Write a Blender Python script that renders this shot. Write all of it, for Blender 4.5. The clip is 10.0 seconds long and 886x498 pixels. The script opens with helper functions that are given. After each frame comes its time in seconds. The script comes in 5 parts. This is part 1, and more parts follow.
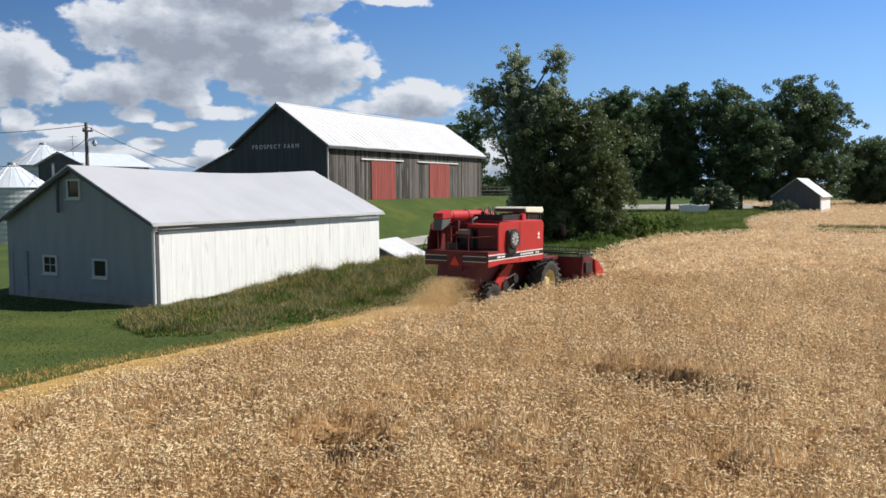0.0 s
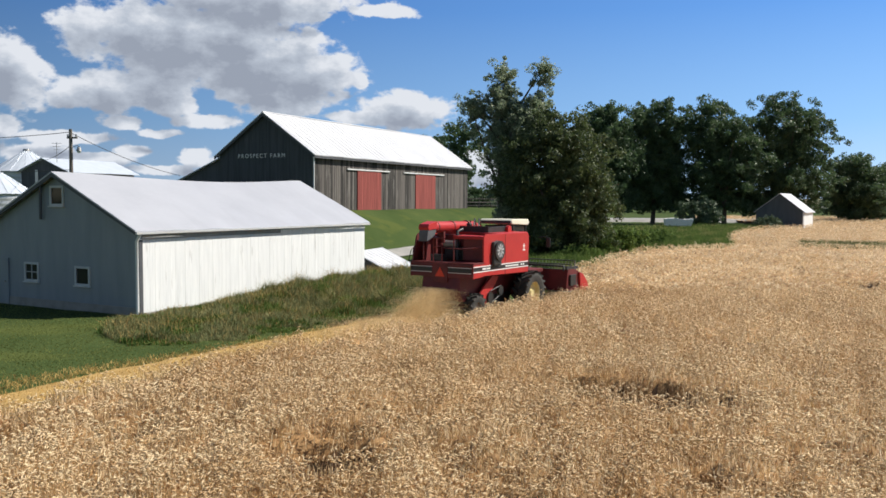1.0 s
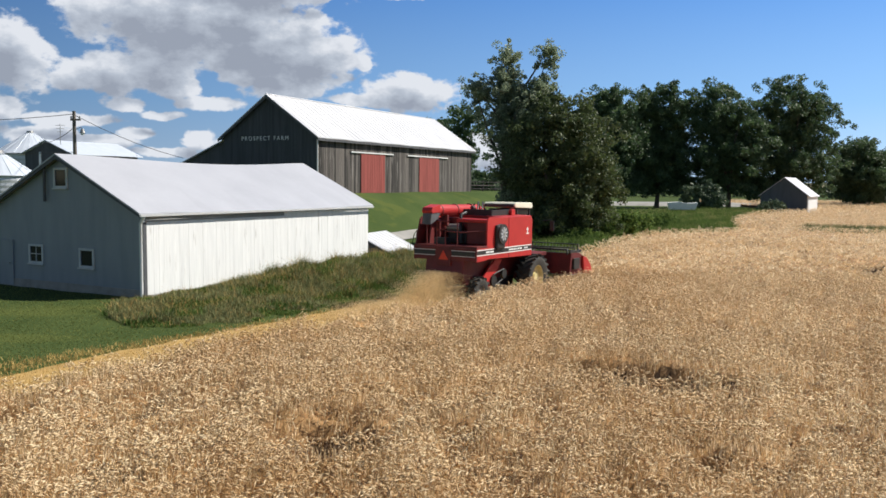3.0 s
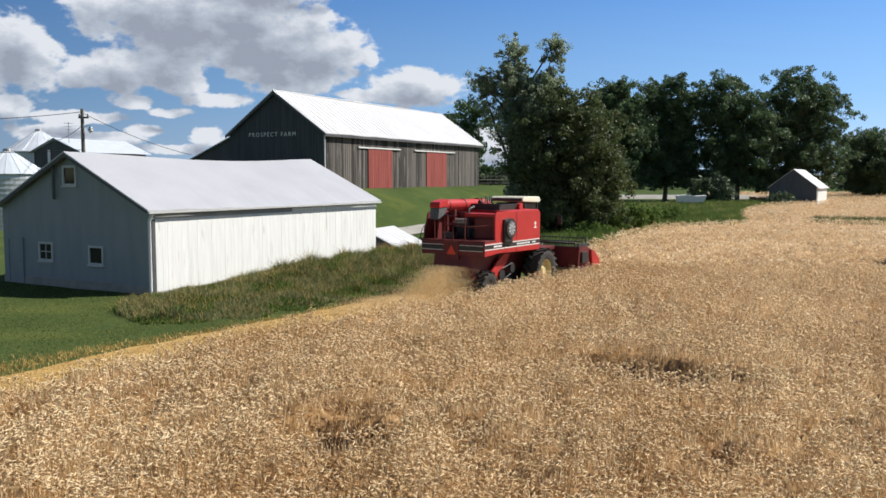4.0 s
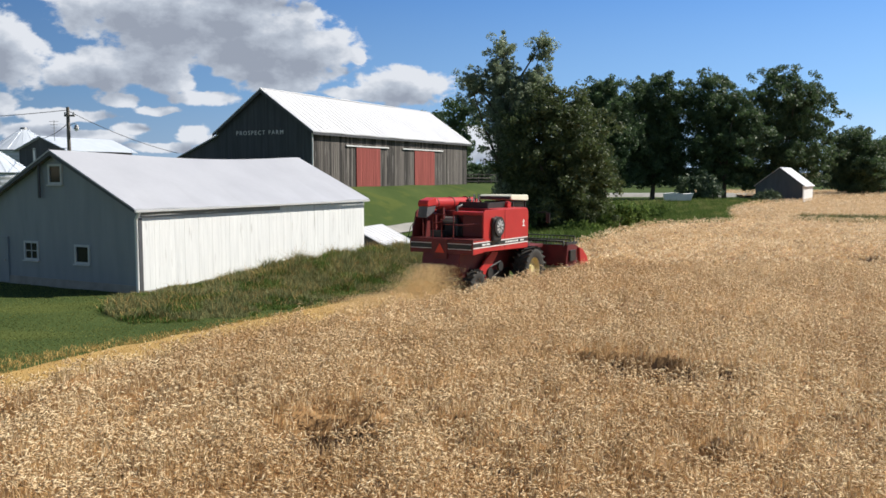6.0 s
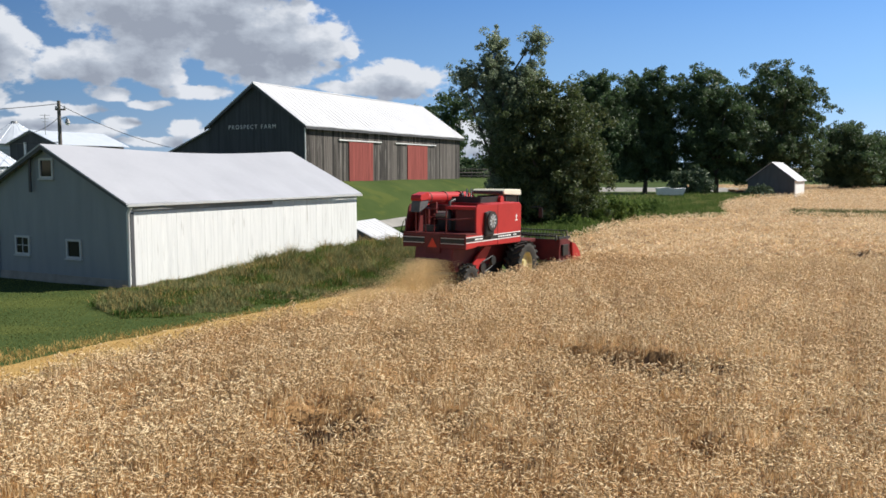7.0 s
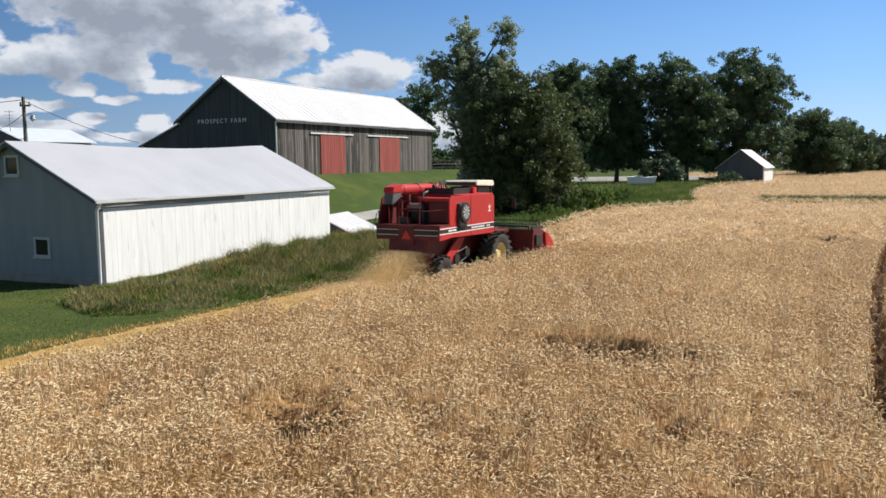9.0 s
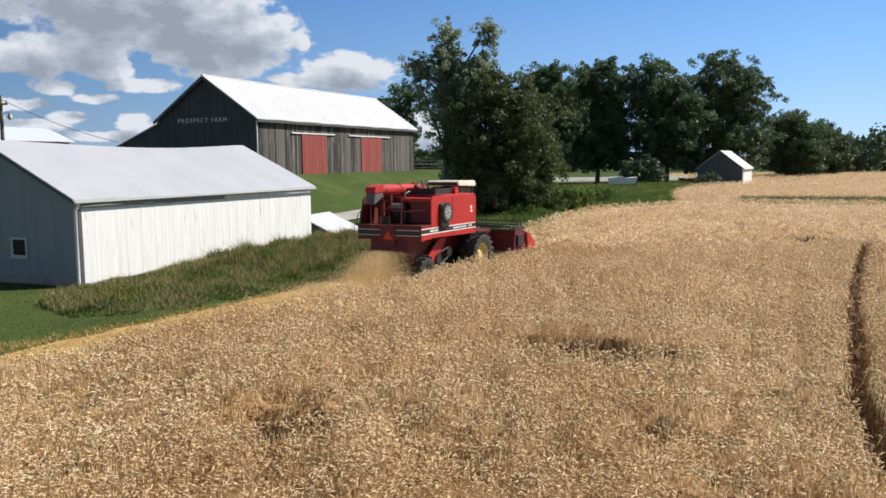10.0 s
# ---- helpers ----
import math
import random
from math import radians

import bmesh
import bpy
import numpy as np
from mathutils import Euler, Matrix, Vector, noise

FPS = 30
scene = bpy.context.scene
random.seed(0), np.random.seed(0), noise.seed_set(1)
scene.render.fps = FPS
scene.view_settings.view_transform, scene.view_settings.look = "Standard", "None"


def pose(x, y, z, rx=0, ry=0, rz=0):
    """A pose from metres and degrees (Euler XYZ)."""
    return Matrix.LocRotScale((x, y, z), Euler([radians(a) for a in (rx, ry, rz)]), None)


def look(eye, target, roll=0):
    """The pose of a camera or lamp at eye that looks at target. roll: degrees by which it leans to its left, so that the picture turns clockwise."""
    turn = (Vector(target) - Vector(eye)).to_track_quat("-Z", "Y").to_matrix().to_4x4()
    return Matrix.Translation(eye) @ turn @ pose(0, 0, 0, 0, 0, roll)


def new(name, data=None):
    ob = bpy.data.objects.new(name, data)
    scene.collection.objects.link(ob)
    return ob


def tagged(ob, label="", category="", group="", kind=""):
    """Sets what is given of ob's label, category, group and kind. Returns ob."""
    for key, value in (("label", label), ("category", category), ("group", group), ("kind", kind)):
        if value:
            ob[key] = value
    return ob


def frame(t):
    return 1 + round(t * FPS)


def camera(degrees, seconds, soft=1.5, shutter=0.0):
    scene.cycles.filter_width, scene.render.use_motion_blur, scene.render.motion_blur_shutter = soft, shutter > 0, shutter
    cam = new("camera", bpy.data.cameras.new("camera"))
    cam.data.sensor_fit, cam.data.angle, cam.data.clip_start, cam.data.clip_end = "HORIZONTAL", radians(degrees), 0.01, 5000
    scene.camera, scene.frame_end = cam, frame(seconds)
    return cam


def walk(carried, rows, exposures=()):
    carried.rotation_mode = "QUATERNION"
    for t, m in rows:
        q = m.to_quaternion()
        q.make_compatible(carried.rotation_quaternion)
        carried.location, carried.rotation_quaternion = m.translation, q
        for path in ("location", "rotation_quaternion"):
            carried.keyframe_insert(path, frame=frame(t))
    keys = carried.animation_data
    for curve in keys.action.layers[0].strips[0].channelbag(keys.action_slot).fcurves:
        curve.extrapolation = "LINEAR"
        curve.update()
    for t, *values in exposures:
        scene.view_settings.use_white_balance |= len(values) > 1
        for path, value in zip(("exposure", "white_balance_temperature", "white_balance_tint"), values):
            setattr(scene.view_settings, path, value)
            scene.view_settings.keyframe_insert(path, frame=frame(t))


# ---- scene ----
# The camera stands on a wagon in the wheat and only turns.
cam = camera(56.0, 10.0, soft=1.6)
walk(cam, [
    (0.0, pose(0, 0, 4.5, 85.856, 0.279, 0.642)),
    (0.5, pose(0, 0, 4.5, 86.461, -0.290, 0.109)),
    (1.0, pose(0, 0, 4.5, 86.626, -0.388, -0.322)),
    (1.5, pose(0, 0, 4.5, 86.278, -0.273, -0.406)),
    (2.0, pose(0, 0, 4.5, 86.091, -0.414, -0.323)),
    (2.5, pose(0, 0, 4.5, 85.750, -0.649, -0.309)),
    (4.0, pose(0, 0, 4.5, 85.102, -0.067, 0.436)),
    (4.5, pose(0, 0, 4.5, 84.912, 0.026, 0.300)),
    (5.0, pose(0, 0, 4.5, 84.872, -0.051, 0.041)),
    (5.5, pose(0, 0, 4.5, 85.087, 0.009, -0.147)),
    (7.0, pose(0, 0, 4.5, 84.611, -0.081, -0.861)),
    (7.5, pose(0, 0, 4.5, 84.570, 0.203, -0.991)),
    (8.0, pose(0, 0, 4.5, 84.746, 0.342, -1.301)),
    (8.5, pose(0, 0, 4.5, 84.511, 0.479, -2.082)),
    (9.0, pose(0, 0, 4.5, 84.032, 0.703, -2.747)),
    (9.5, pose(0, 0, 4.5, 83.819, 0.736, -3.412)),
    (10.0, pose(0, 0, 4.5, 84.033, 0.559, -3.994)),
], exposures=[(0.0, 0.45), (10.0, 0.45)])

# ---- light ----
SUN_AZ, SUN_EL = 75.0, 46.0     # degrees clockwise from +y, and above the horizon
world = bpy.data.worlds.new("sky")
scene.world = world
world.use_nodes = True
wn = world.node_tree
wn.nodes.clear()
sky = wn.nodes.new("ShaderNodeTexSky")
sky.sky_type, sky.sun_disc = "NISHITA", False
sky.sun_elevation, sky.sun_rotation = radians(SUN_EL), radians(SUN_AZ)
sky.air_density, sky.dust_density, sky.ozone_density = 1.0, 0.0, 3.0
bgd = wn.nodes.new("ShaderNodeBackground")
bgd.inputs["Strength"].default_value = 0.06
wout = wn.nodes.new("ShaderNodeOutputWorld")
wn.links.new(sky.outputs[0], bgd.inputs[0])
wn.links.new(bgd.outputs[0], wout.inputs[0])

sun_data = bpy.data.lights.new("sun", "SUN")
sun_data.energy, sun_data.angle, sun_data.color = 5.0, radians(0.53), (1.0, 0.95, 0.86)
sun_way = Vector((math.sin(radians(SUN_AZ)) * math.cos(radians(SUN_EL)),
                  math.cos(radians(SUN_AZ)) * math.cos(radians(SUN_EL)), math.sin(radians(SUN_EL))))
sun_lamp = new("sun", sun_data)
sun_lamp.matrix_world = look(sun_way * 100, (0, 0, 0))

# ---- materials ----


def mat(name, dark, light, scale=4.0, rough=0.8, bump=0.0, metal=0.0, stretch=(1, 1, 1), fine=40.0,
        island=0.0, piece=0.0, bump_scale=None, spec=0.5, through_light=0.0, wear=None):
    """A surface between two colours: stains at one scale, grain at a finer one, and a spread from piece to piece."""
    m = bpy.data.materials.new(name)
    m.use_nodes = True
    nt = m.node_tree
    n, li = nt.nodes, nt.links
    bsdf = n["Principled BSDF"]
    geo = n.new("ShaderNodeNewGeometry")
    mp = n.new("ShaderNodeVectorMath")
    mp.operation = "MULTIPLY"
    mp.inputs[1].default_value = stretch
    li.new(geo.outputs["Position"], mp.inputs[0])
    a = n.new("ShaderNodeTexNoise")
    a.inputs["Scale"].default_value, a.inputs["Detail"].default_value = scale, 5.0
    b = n.new("ShaderNodeTexNoise")
    b.inputs["Scale"].default_value, b.inputs["Detail"].default_value = fine, 3.0
    for t in (a, b):
        li.new(mp.outputs[0], t.inputs["Vector"])
    mix = n.new("ShaderNodeMath")
    mix.operation = "MULTIPLY_ADD"
    mix.inputs[1].default_value = 0.45
    li.new(b.outputs["Fac"], mix.inputs[0])
    half = n.new("ShaderNodeMath")
    half.operation = "MULTIPLY_ADD"
    half.inputs[1].default_value, half.inputs[2].default_value = 1.5, -0.47
    li.new(a.outputs["Fac"], half.inputs[0])
    li.new(half.outputs[0], mix.inputs[2])
    last = mix
    for amount, node, socket in ((island, geo, "Random Per Island"), (piece, None, "Random")):
        if amount:
            src = node or n.new("ShaderNodeObjectInfo")
            off = n.new("ShaderNodeMath")
            off.operation = "SUBTRACT"
            off.inputs[1].default_value = 0.5
            li.new(src.outputs[socket], off.inputs[0])
            add = n.new("ShaderNodeMath")
            add.operation = "MULTIPLY_ADD"
            add.inputs[1].default_value = amount
            li.new(off.outputs[0], add.inputs[0])
            li.new(last.outputs[0], add.inputs[2])
            last = add
    ramp = n.new("ShaderNodeValToRGB")
    ramp.color_ramp.elements[0].color = (*dark, 1)
    ramp.color_ramp.elements[1].color = (*light, 1)
    li.new(last.outputs[0], ramp.inputs[0])
    shade = ramp.outputs[0]
    if wear:
        streak = n.new("ShaderNodeTexNoise")
        streak.inputs["Scale"].default_value, streak.inputs["Detail"].default_value = wear[0], 6.0
        sv = n.new("ShaderNodeVectorMath")
        sv.operation = "MULTIPLY"
        sv.inputs[1].default_value = wear[1]
        li.new(geo.outputs["Position"], sv.inputs[0])
        li.new(sv.outputs[0], streak.inputs["Vector"])
        cut = n.new("ShaderNodeMapRange")
        cut.inputs["From Min"].default_value, cut.inputs["From Max"].default_value, cut.inputs["To Max"].default_value = wear[2], wear[2] + 0.08, wear[3]
        li.new(streak.outputs["Fac"], cut.inputs["Value"])
        mixc = n.new("ShaderNodeMix")
        mixc.data_type = "RGBA"
        mixc.inputs["B"].default_value = (*wear[4], 1)
        li.new(cut.outputs[0], mixc.inputs["Factor"])
        li.new(ramp.outputs[0], mixc.inputs["A"])
        shade = mixc.outputs["Result"]
    li.new(shade, bsdf.inputs["Base Color"])
    bsdf.inputs["Roughness"].default_value = rough
    bsdf.inputs["Metallic"].default_value = metal
    bsdf.inputs["Specular IOR Level"].default_value = spec
    if bump:
        bp = n.new("ShaderNodeBump")
        bp.inputs["Strength"].default_value, bp.inputs["Distance"].default_value = bump, 0.02
        src = b
        if bump_scale:
            src = n.new("ShaderNodeTexNoise")
            src.inputs["Scale"].default_value = bump_scale
            li.new(mp.outputs[0], src.inputs["Vector"])
        li.new(src.outputs["Fac"], bp.inputs["Height"])
        li.new(bp.outputs[0], bsdf.inputs["Normal"])
    if through_light:
        tr = n.new("ShaderNodeBsdfTranslucent")
        li.new(ramp.outputs[0], tr.inputs["Color"])
        ms = n.new("ShaderNodeMixShader")
        ms.inputs[0].default_value = through_light
        li.new(bsdf.outputs[0], ms.inputs[1])
        li.new(tr.outputs[0], ms.inputs[2])
        li.new(ms.outputs[0], n["Material Output"].inputs["Surface"])
    return m


M_GRASS = mat("lawn", (0.034, 0.060, 0.018), (0.080, 0.104, 0.034), 0.22, 1.0, 1.0, spec=0.05, fine=14.0, bump_scale=8, wear=(1.0, (0.12, 0.35, 1), 0.56, 0.4, (0.105, 0.118, 0.03)))
M_BLADE = mat("grass_blade", (0.092, 0.118, 0.044), (0.31, 0.305, 0.145), 0.5, 0.9, spec=0.1, island=0.9, through_light=0.3)
M_LAWN_BLADE = mat("lawn_blade", (0.10, 0.13, 0.04), (0.23, 0.25, 0.08), 0.3, 0.9, spec=0.1, island=0.7, through_light=0.5)
M_WEED = mat("weed_leaf", (0.055, 0.098, 0.022), (0.175, 0.245, 0.062), 0.5, 0.8, spec=0.15, island=0.8, through_light=0.35)
M_STUBBLE = mat("stubble", (0.24, 0.14, 0.038), (0.50, 0.325, 0.105), 2.0, 0.9, 0.6, island=0.8, fine=30)
# Soil brown, deepened to carry the shade in the crop's hollows.
M_SHADE_SOIL = mat("field_soil", (0.065, 0.034, 0.016), (0.14, 0.077, 0.037), 1.5, 0.95, 0.6)
M_WHEAT = mat("ripe_wheat", (0.62, 0.405, 0.19), (0.99, 0.835, 0.56), 0.22, 0.6, island=0.9, fine=2.5, through_light=0.36)
# Straw darkened so the shade between the ears is in its colour.
M_STRAW = mat("gap_shade_straw", (0.155, 0.08, 0.028), (0.41, 0.236, 0.088), 0.3, 0.8, 0.9, fine=14, bump_scale=18)
M_DRY = mat("dry_straw", (0.36, 0.22, 0.09), (0.78, 0.56, 0.28), 0.3, 0.7, island=0.9, fine=3, through_light=0.4)
M_GOLD = mat("golden_stubble_straw", (0.40, 0.245, 0.07), (0.74, 0.50, 0.18), 0.6, 0.8, island=0.7, through_light=0.3)
# White trim dimmed to hold the gable's shade; plain grey on fan blades.
M_SASH = mat("shaded_sash_and_blade_grey", (0.40, 0.42, 0.43), (0.54, 0.55, 0.55), 3, 0.6)
M_PALE_GRASS = mat("seeding_verge_grass", (0.12, 0.15, 0.045), (0.34, 0.34, 0.13), 0.5, 0.9, spec=0.1, island=0.8, through_light=0.45)
M_ROAD = mat("gravel_road", (0.20, 0.195, 0.18), (0.34, 0.325, 0.30), 0.8, 0.9, 0.3)
M_WHITE_BOARD = mat("white_board", (0.68, 0.685, 0.68), (0.86, 0.86, 0.845), 1.2, 0.6, 0.15, stretch=(6, 6, 0.5), piece=0.15, fine=12, wear=(1.0, (7, 7, 0.7), 0.635, 0.55, (0.36, 0.34, 0.31)))
# Pale siding darkened: the gable end's shade is in this colour.
M_SHADED_WALL = mat("shaded_pale_siding", (0.19, 0.215, 0.24), (0.255, 0.285, 0.315), 0.8, 0.6, 0.1, stretch=(3, 3, 0.6))
# Garage siding with the shade of its unlit walls darkened in.
M_HUT_WALL = mat("shaded_grey_siding", (0.052, 0.064, 0.078), (0.082, 0.098, 0.115), 0.8, 0.7, 0.1, stretch=(3, 3, 0.6))
M_ROOF = mat("galvanised_roof", (0.37, 0.375, 0.405), (0.45, 0.455, 0.485), 0.5, 0.45, 0.05, fine=6)
M_WHITE_ROOF = mat("white_metal_roof", (0.53, 0.53, 0.545), (0.61, 0.61, 0.625), 0.3, 0.45, 0.03, fine=5)
M_TRIM = mat("white_trim", (0.66, 0.67, 0.67), (0.80, 0.80, 0.79), 3, 0.5)
M_DARK_TRIM = mat("dark_trim", (0.05, 0.055, 0.06), (0.10, 0.10, 0.11), 3, 0.7)
M_EAVE_BOARD = mat("grey_eave_board", (0.22, 0.22, 0.22), (0.34, 0.34, 0.33), 2, 0.8, stretch=(4, 4, 1))
M_OLD_BOARD = mat("weathered_barn_board", (0.026, 0.023, 0.021), (0.145, 0.128, 0.116), 1.0, 0.9, 0.5, stretch=(5, 5, 0.25), piece=1.0, fine=10, wear=(1.0, (6, 6, 0.35), 0.60, 0.6, (0.30, 0.28, 0.26)))
M_BLACK_BOARD = mat("dark_barn_board", (0.035, 0.039, 0.046), (0.085, 0.092, 0.102), 0.8, 0.85, 0.3, stretch=(5, 5, 0.3), fine=9)
M_RED_DOOR = mat("faded_red_board", (0.18, 0.034, 0.028), (0.35, 0.082, 0.066), 1.2, 0.85, 0.3, stretch=(5, 5, 0.35), fine=10, piece=0.3)
M_STONE = mat("foundation_stone", (0.20, 0.19, 0.17), (0.36, 0.34, 0.31), 2.5, 0.9, 0.6)
M_CONCRETE = mat("concrete", (0.34, 0.33, 0.31), (0.48, 0.47, 0.45), 1.5, 0.9, 0.3)
M_BARK = mat("bark", (0.05, 0.04, 0.03), (0.14, 0.115, 0.09), 3, 0.95, 0.9, stretch=(4, 4, 1))
M_POLE = mat("utility_pole_wood", (0.10, 0.085, 0.07), (0.2, 0.175, 0.15), 2, 0.9, 0.4, stretch=(8, 8, 0.5))
M_LEAF = mat("maple_leaf", (0.042, 0.080, 0.036), (0.108, 0.168, 0.070), 0.25, 0.55, island=0.7, fine=2, through_light=0.38)
M_LEAF_PALE = mat("poplar_leaf", (0.15, 0.195, 0.12), (0.36, 0.42, 0.275), 0.4, 0.5, island=0.9, fine=2, through_light=0.48)
M_LEAF_OLIVE = mat("elm_leaf", (0.046, 0.070, 0.026), (0.122, 0.156, 0.055), 0.35, 0.6, island=0.8, fine=2, through_light=0.35)
M_LEAF_FAR = mat("far_leaf", (0.05, 0.08, 0.045), (0.115, 0.16, 0.085), 0.06, 0.7, island=0.8, fine=0.6, through_light=0.2)
M_RED = mat("red_paint", (0.38, 0.026, 0.026), (0.52, 0.040, 0.036), 1.2, 0.42, 0.0, fine=9, spec=0.3)
# M_RED darkened: shade of the rear, bay and underside is in the colour.
M_DARK_RED = mat("shaded_dusty_red_paint", (0.075, 0.009, 0.009), (0.18, 0.019, 0.018), 2.5, 0.6, 0.1, fine=15)
M_BLACK = mat("black_paint", (0.012, 0.012, 0.013), (0.035, 0.034, 0.032), 4, 0.5)
M_RUBBER = mat("tyre_rubber", (0.018, 0.017, 0.016), (0.055, 0.05, 0.042), 5, 0.85, 0.2)
M_CREAM = mat("cream_paint", (0.72, 0.68, 0.52), (0.82, 0.79, 0.66), 2, 0.5)
M_YELLOW = mat("pale_yellow_rim", (0.55, 0.45, 0.20), (0.72, 0.62, 0.33), 5, 0.55)
M_STEEL = mat("worn_steel", (0.25, 0.25, 0.24), (0.42, 0.41, 0.39), 6, 0.45, metal=0.7)
M_WHITE = mat("white_decal", (0.74, 0.74, 0.72), (0.84, 0.84, 0.82), 4, 0.5)
M_ORANGE = mat("orange_reflector", (0.62, 0.03, 0.012), (0.75, 0.06, 0.02), 6, 0.4)
M_CHAFF = mat("chaff", (0.64, 0.475, 0.235), (0.92, 0.74, 0.45), 0.6, 0.9, island=0.7, through_light=0.6)
M_TARP = mat("white_tarp", (0.70, 0.70, 0.69), (0.82, 0.82, 0.81), 2, 0.6, 0.2)


def glass_material(name, tint):
    m = bpy.data.materials.new(name)
    m.use_nodes = True
    b = m.node_tree.nodes["Principled BSDF"]
    b.inputs["Base Color"].default_value = (*tint, 1)
    b.inputs["Roughness"].default_value = 0.06
    b.inputs["Specular IOR Level"].default_value = 0.18
    return m


M_PANE = glass_material("dark_window_glass", (0.02, 0.022, 0.026))
M_WIRE = mat("cable", (0.03, 0.03, 0.03), (0.06, 0.06, 0.06), 5, 0.6)

# ---- small builders ----


def part(name, bm, material, parent=None, label="", m=None, smooth=False):
    """Links a bmesh as one mesh object, under a thing or under a part."""
    me = bpy.data.meshes.new(name)
    bm.to_mesh(me)
    bm.free()
    if smooth:
        me.shade_smooth()
    me.materials.append(material)
    ob = new(name, me)
    if parent:
        ob.parent = parent
    if m is not None:
        ob.matrix_basis = m
    if label:
        tagged(ob, label)
    return ob


def piece(name, mesh, parent, m):
    ob = new(name, mesh)
    ob.parent = parent
    ob.matrix_basis = m
    return ob


def thing(name, m, label, category, group="", kind=""):
    ob = new(name)
    ob.empty_display_size = 0.2
    ob.matrix_basis = m
    return tagged(ob, label, category, group, kind)


def add_box(bm, lo, hi, bevel=0.0, m=None):
    made = bmesh.ops.create_cube(bm, size=1.0)["verts"]
    c = [(a + b) / 2 for a, b in zip(lo, hi)]
    s = [max(b - a, 1e-4) for a, b in zip(lo, hi)]
    bmesh.ops.transform(bm, matrix=Matrix.Translation(c) @ Matrix.Diagonal((*s, 1)), verts=made)
    if bevel:
        es = list({e for v in made for e in v.link_edges})
        out = bmesh.ops.bevel(bm, geom=es, offset=bevel, segments=2, affect="EDGES", profile=0.6)
        made = list({v for f in out["faces"] for v in f.verts} | {v for v in made if v.is_valid})
    if m is not None:
        bmesh.ops.transform(bm, matrix=m, verts=made)
    return made


def box(lo, hi, bevel=0.0, m=None):
    bm = bmesh.new()
    add_box(bm, lo, hi, bevel, m)
    return bm


def add_tube(bm, a, b, r, r2=None, seg=10, caps=True):
    a, b = Vector(a), Vector(b)
    d = b - a
    made = bmesh.ops.create_cone(bm, cap_ends=caps, segments=seg, radius1=r, radius2=r if r2 is None else r2, depth=d.length)["verts"]
    turn = d.to_track_quat("Z", "Y").to_matrix().to_4x4()
    bmesh.ops.transform(bm, matrix=Matrix.Translation((a + b) / 2) @ turn, verts=made)
    return made


def tube(a, b, r, r2=None, seg=10):
    bm = bmesh.new()
    add_tube(bm, a, b, r, r2, seg)
    return bm


def prism(outline, axis, lo, hi, bevel=0.0):
    """A solid from an outline of (u, v) drawn out along an axis: x: (y, z), y: (x, z), z: (x, y)."""
    bm = bmesh.new()

    def at(u, v, w):
        return {"x": (w, u, v), "y": (u, w, v), "z": (u, v, w)}[axis]
    one = [bm.verts.new(at(u, v, lo)) for u, v in outline]
    two = [bm.verts.new(at(u, v, hi)) for u, v in outline]
    n = len(outline)
    bm.faces.new(one)
    bm.faces.new(two[::-1])
    for i in range(n):
        bm.faces.new((one[i], two[i], two[(i + 1) % n], one[(i + 1) % n]))
    bmesh.ops.recalc_face_normals(bm, faces=bm.faces)
    if bevel:
        bmesh.ops.bevel(bm, geom=list(bm.edges), offset=bevel, segments=2, affect="EDGES", profile=0.6)
    return bm


def sweep(points, r, name, material, parent=None):
    """A pipe or cable along points."""
    cu = bpy.data.curves.new(name, "CURVE")
    cu.dimensions, cu.bevel_depth, cu.bevel_resolution = "3D", r, 2
    sp = cu.splines.new("POLY")
    sp.points.add(len(points) - 1)
    for p, q in zip(sp.points, points):
        p.co = (*q, 1)
    cu.materials.append(material)
    ob = new(name, cu)
    if parent:
        ob.parent = parent
    return ob


def soup(name, verts, faces, material, parent=None, smooth=False):
    """One mesh from arrays: verts (n, 3); faces (m, 3) or (m, 4)."""
    me = bpy.data.meshes.new(name)
    k = faces.shape[1]
    me.vertices.add(len(verts))
    me.vertices.foreach_set("co", np.ascontiguousarray(verts, np.float32).ravel())
    me.loops.add(faces.size)
    me.loops.foreach_set("vertex_index", np.ascontiguousarray(faces, np.int32).ravel())
    me.polygons.add(len(faces))
    me.polygons.foreach_set("loop_start", np.arange(0, faces.size, k, dtype=np.int32))
    me.polygons.foreach_set("loop_total", np.full(len(faces), k, np.int32))
    me.update(calc_edges=True)
    me.validate()
    if smooth:
        me.shade_smooth()
    me.materials.append(material)
    ob = new(name, me)
    if parent:
        ob.parent = parent
    return ob


def smoothstep(a, b, x):
    t = np.clip((np.asarray(x, float) - a) / (b - a), 0, 1)
    return t * t * (3 - 2 * t)


def wave_noise(x, y, scale, seed, octaves=3):
    """A smooth field of about -1 to 1 from sums of turned sines; works on arrays."""
    r = np.random.RandomState(seed)
    out, amp, tot = 0.0, 1.0, 0.0
    for o in range(octaves):
        for _ in range(4):
            a, p, q = r.uniform(0, 2 * np.pi), r.uniform(0, 2 * np.pi), r.uniform(0.7, 1.4)
            k = 2 * np.pi * q / (scale / 2 ** o)
            out = out + amp * np.sin(k * (np.cos(a) * x + np.sin(a) * y) + p)
        tot += amp * 2.2
        amp *= 0.55
    return out / tot


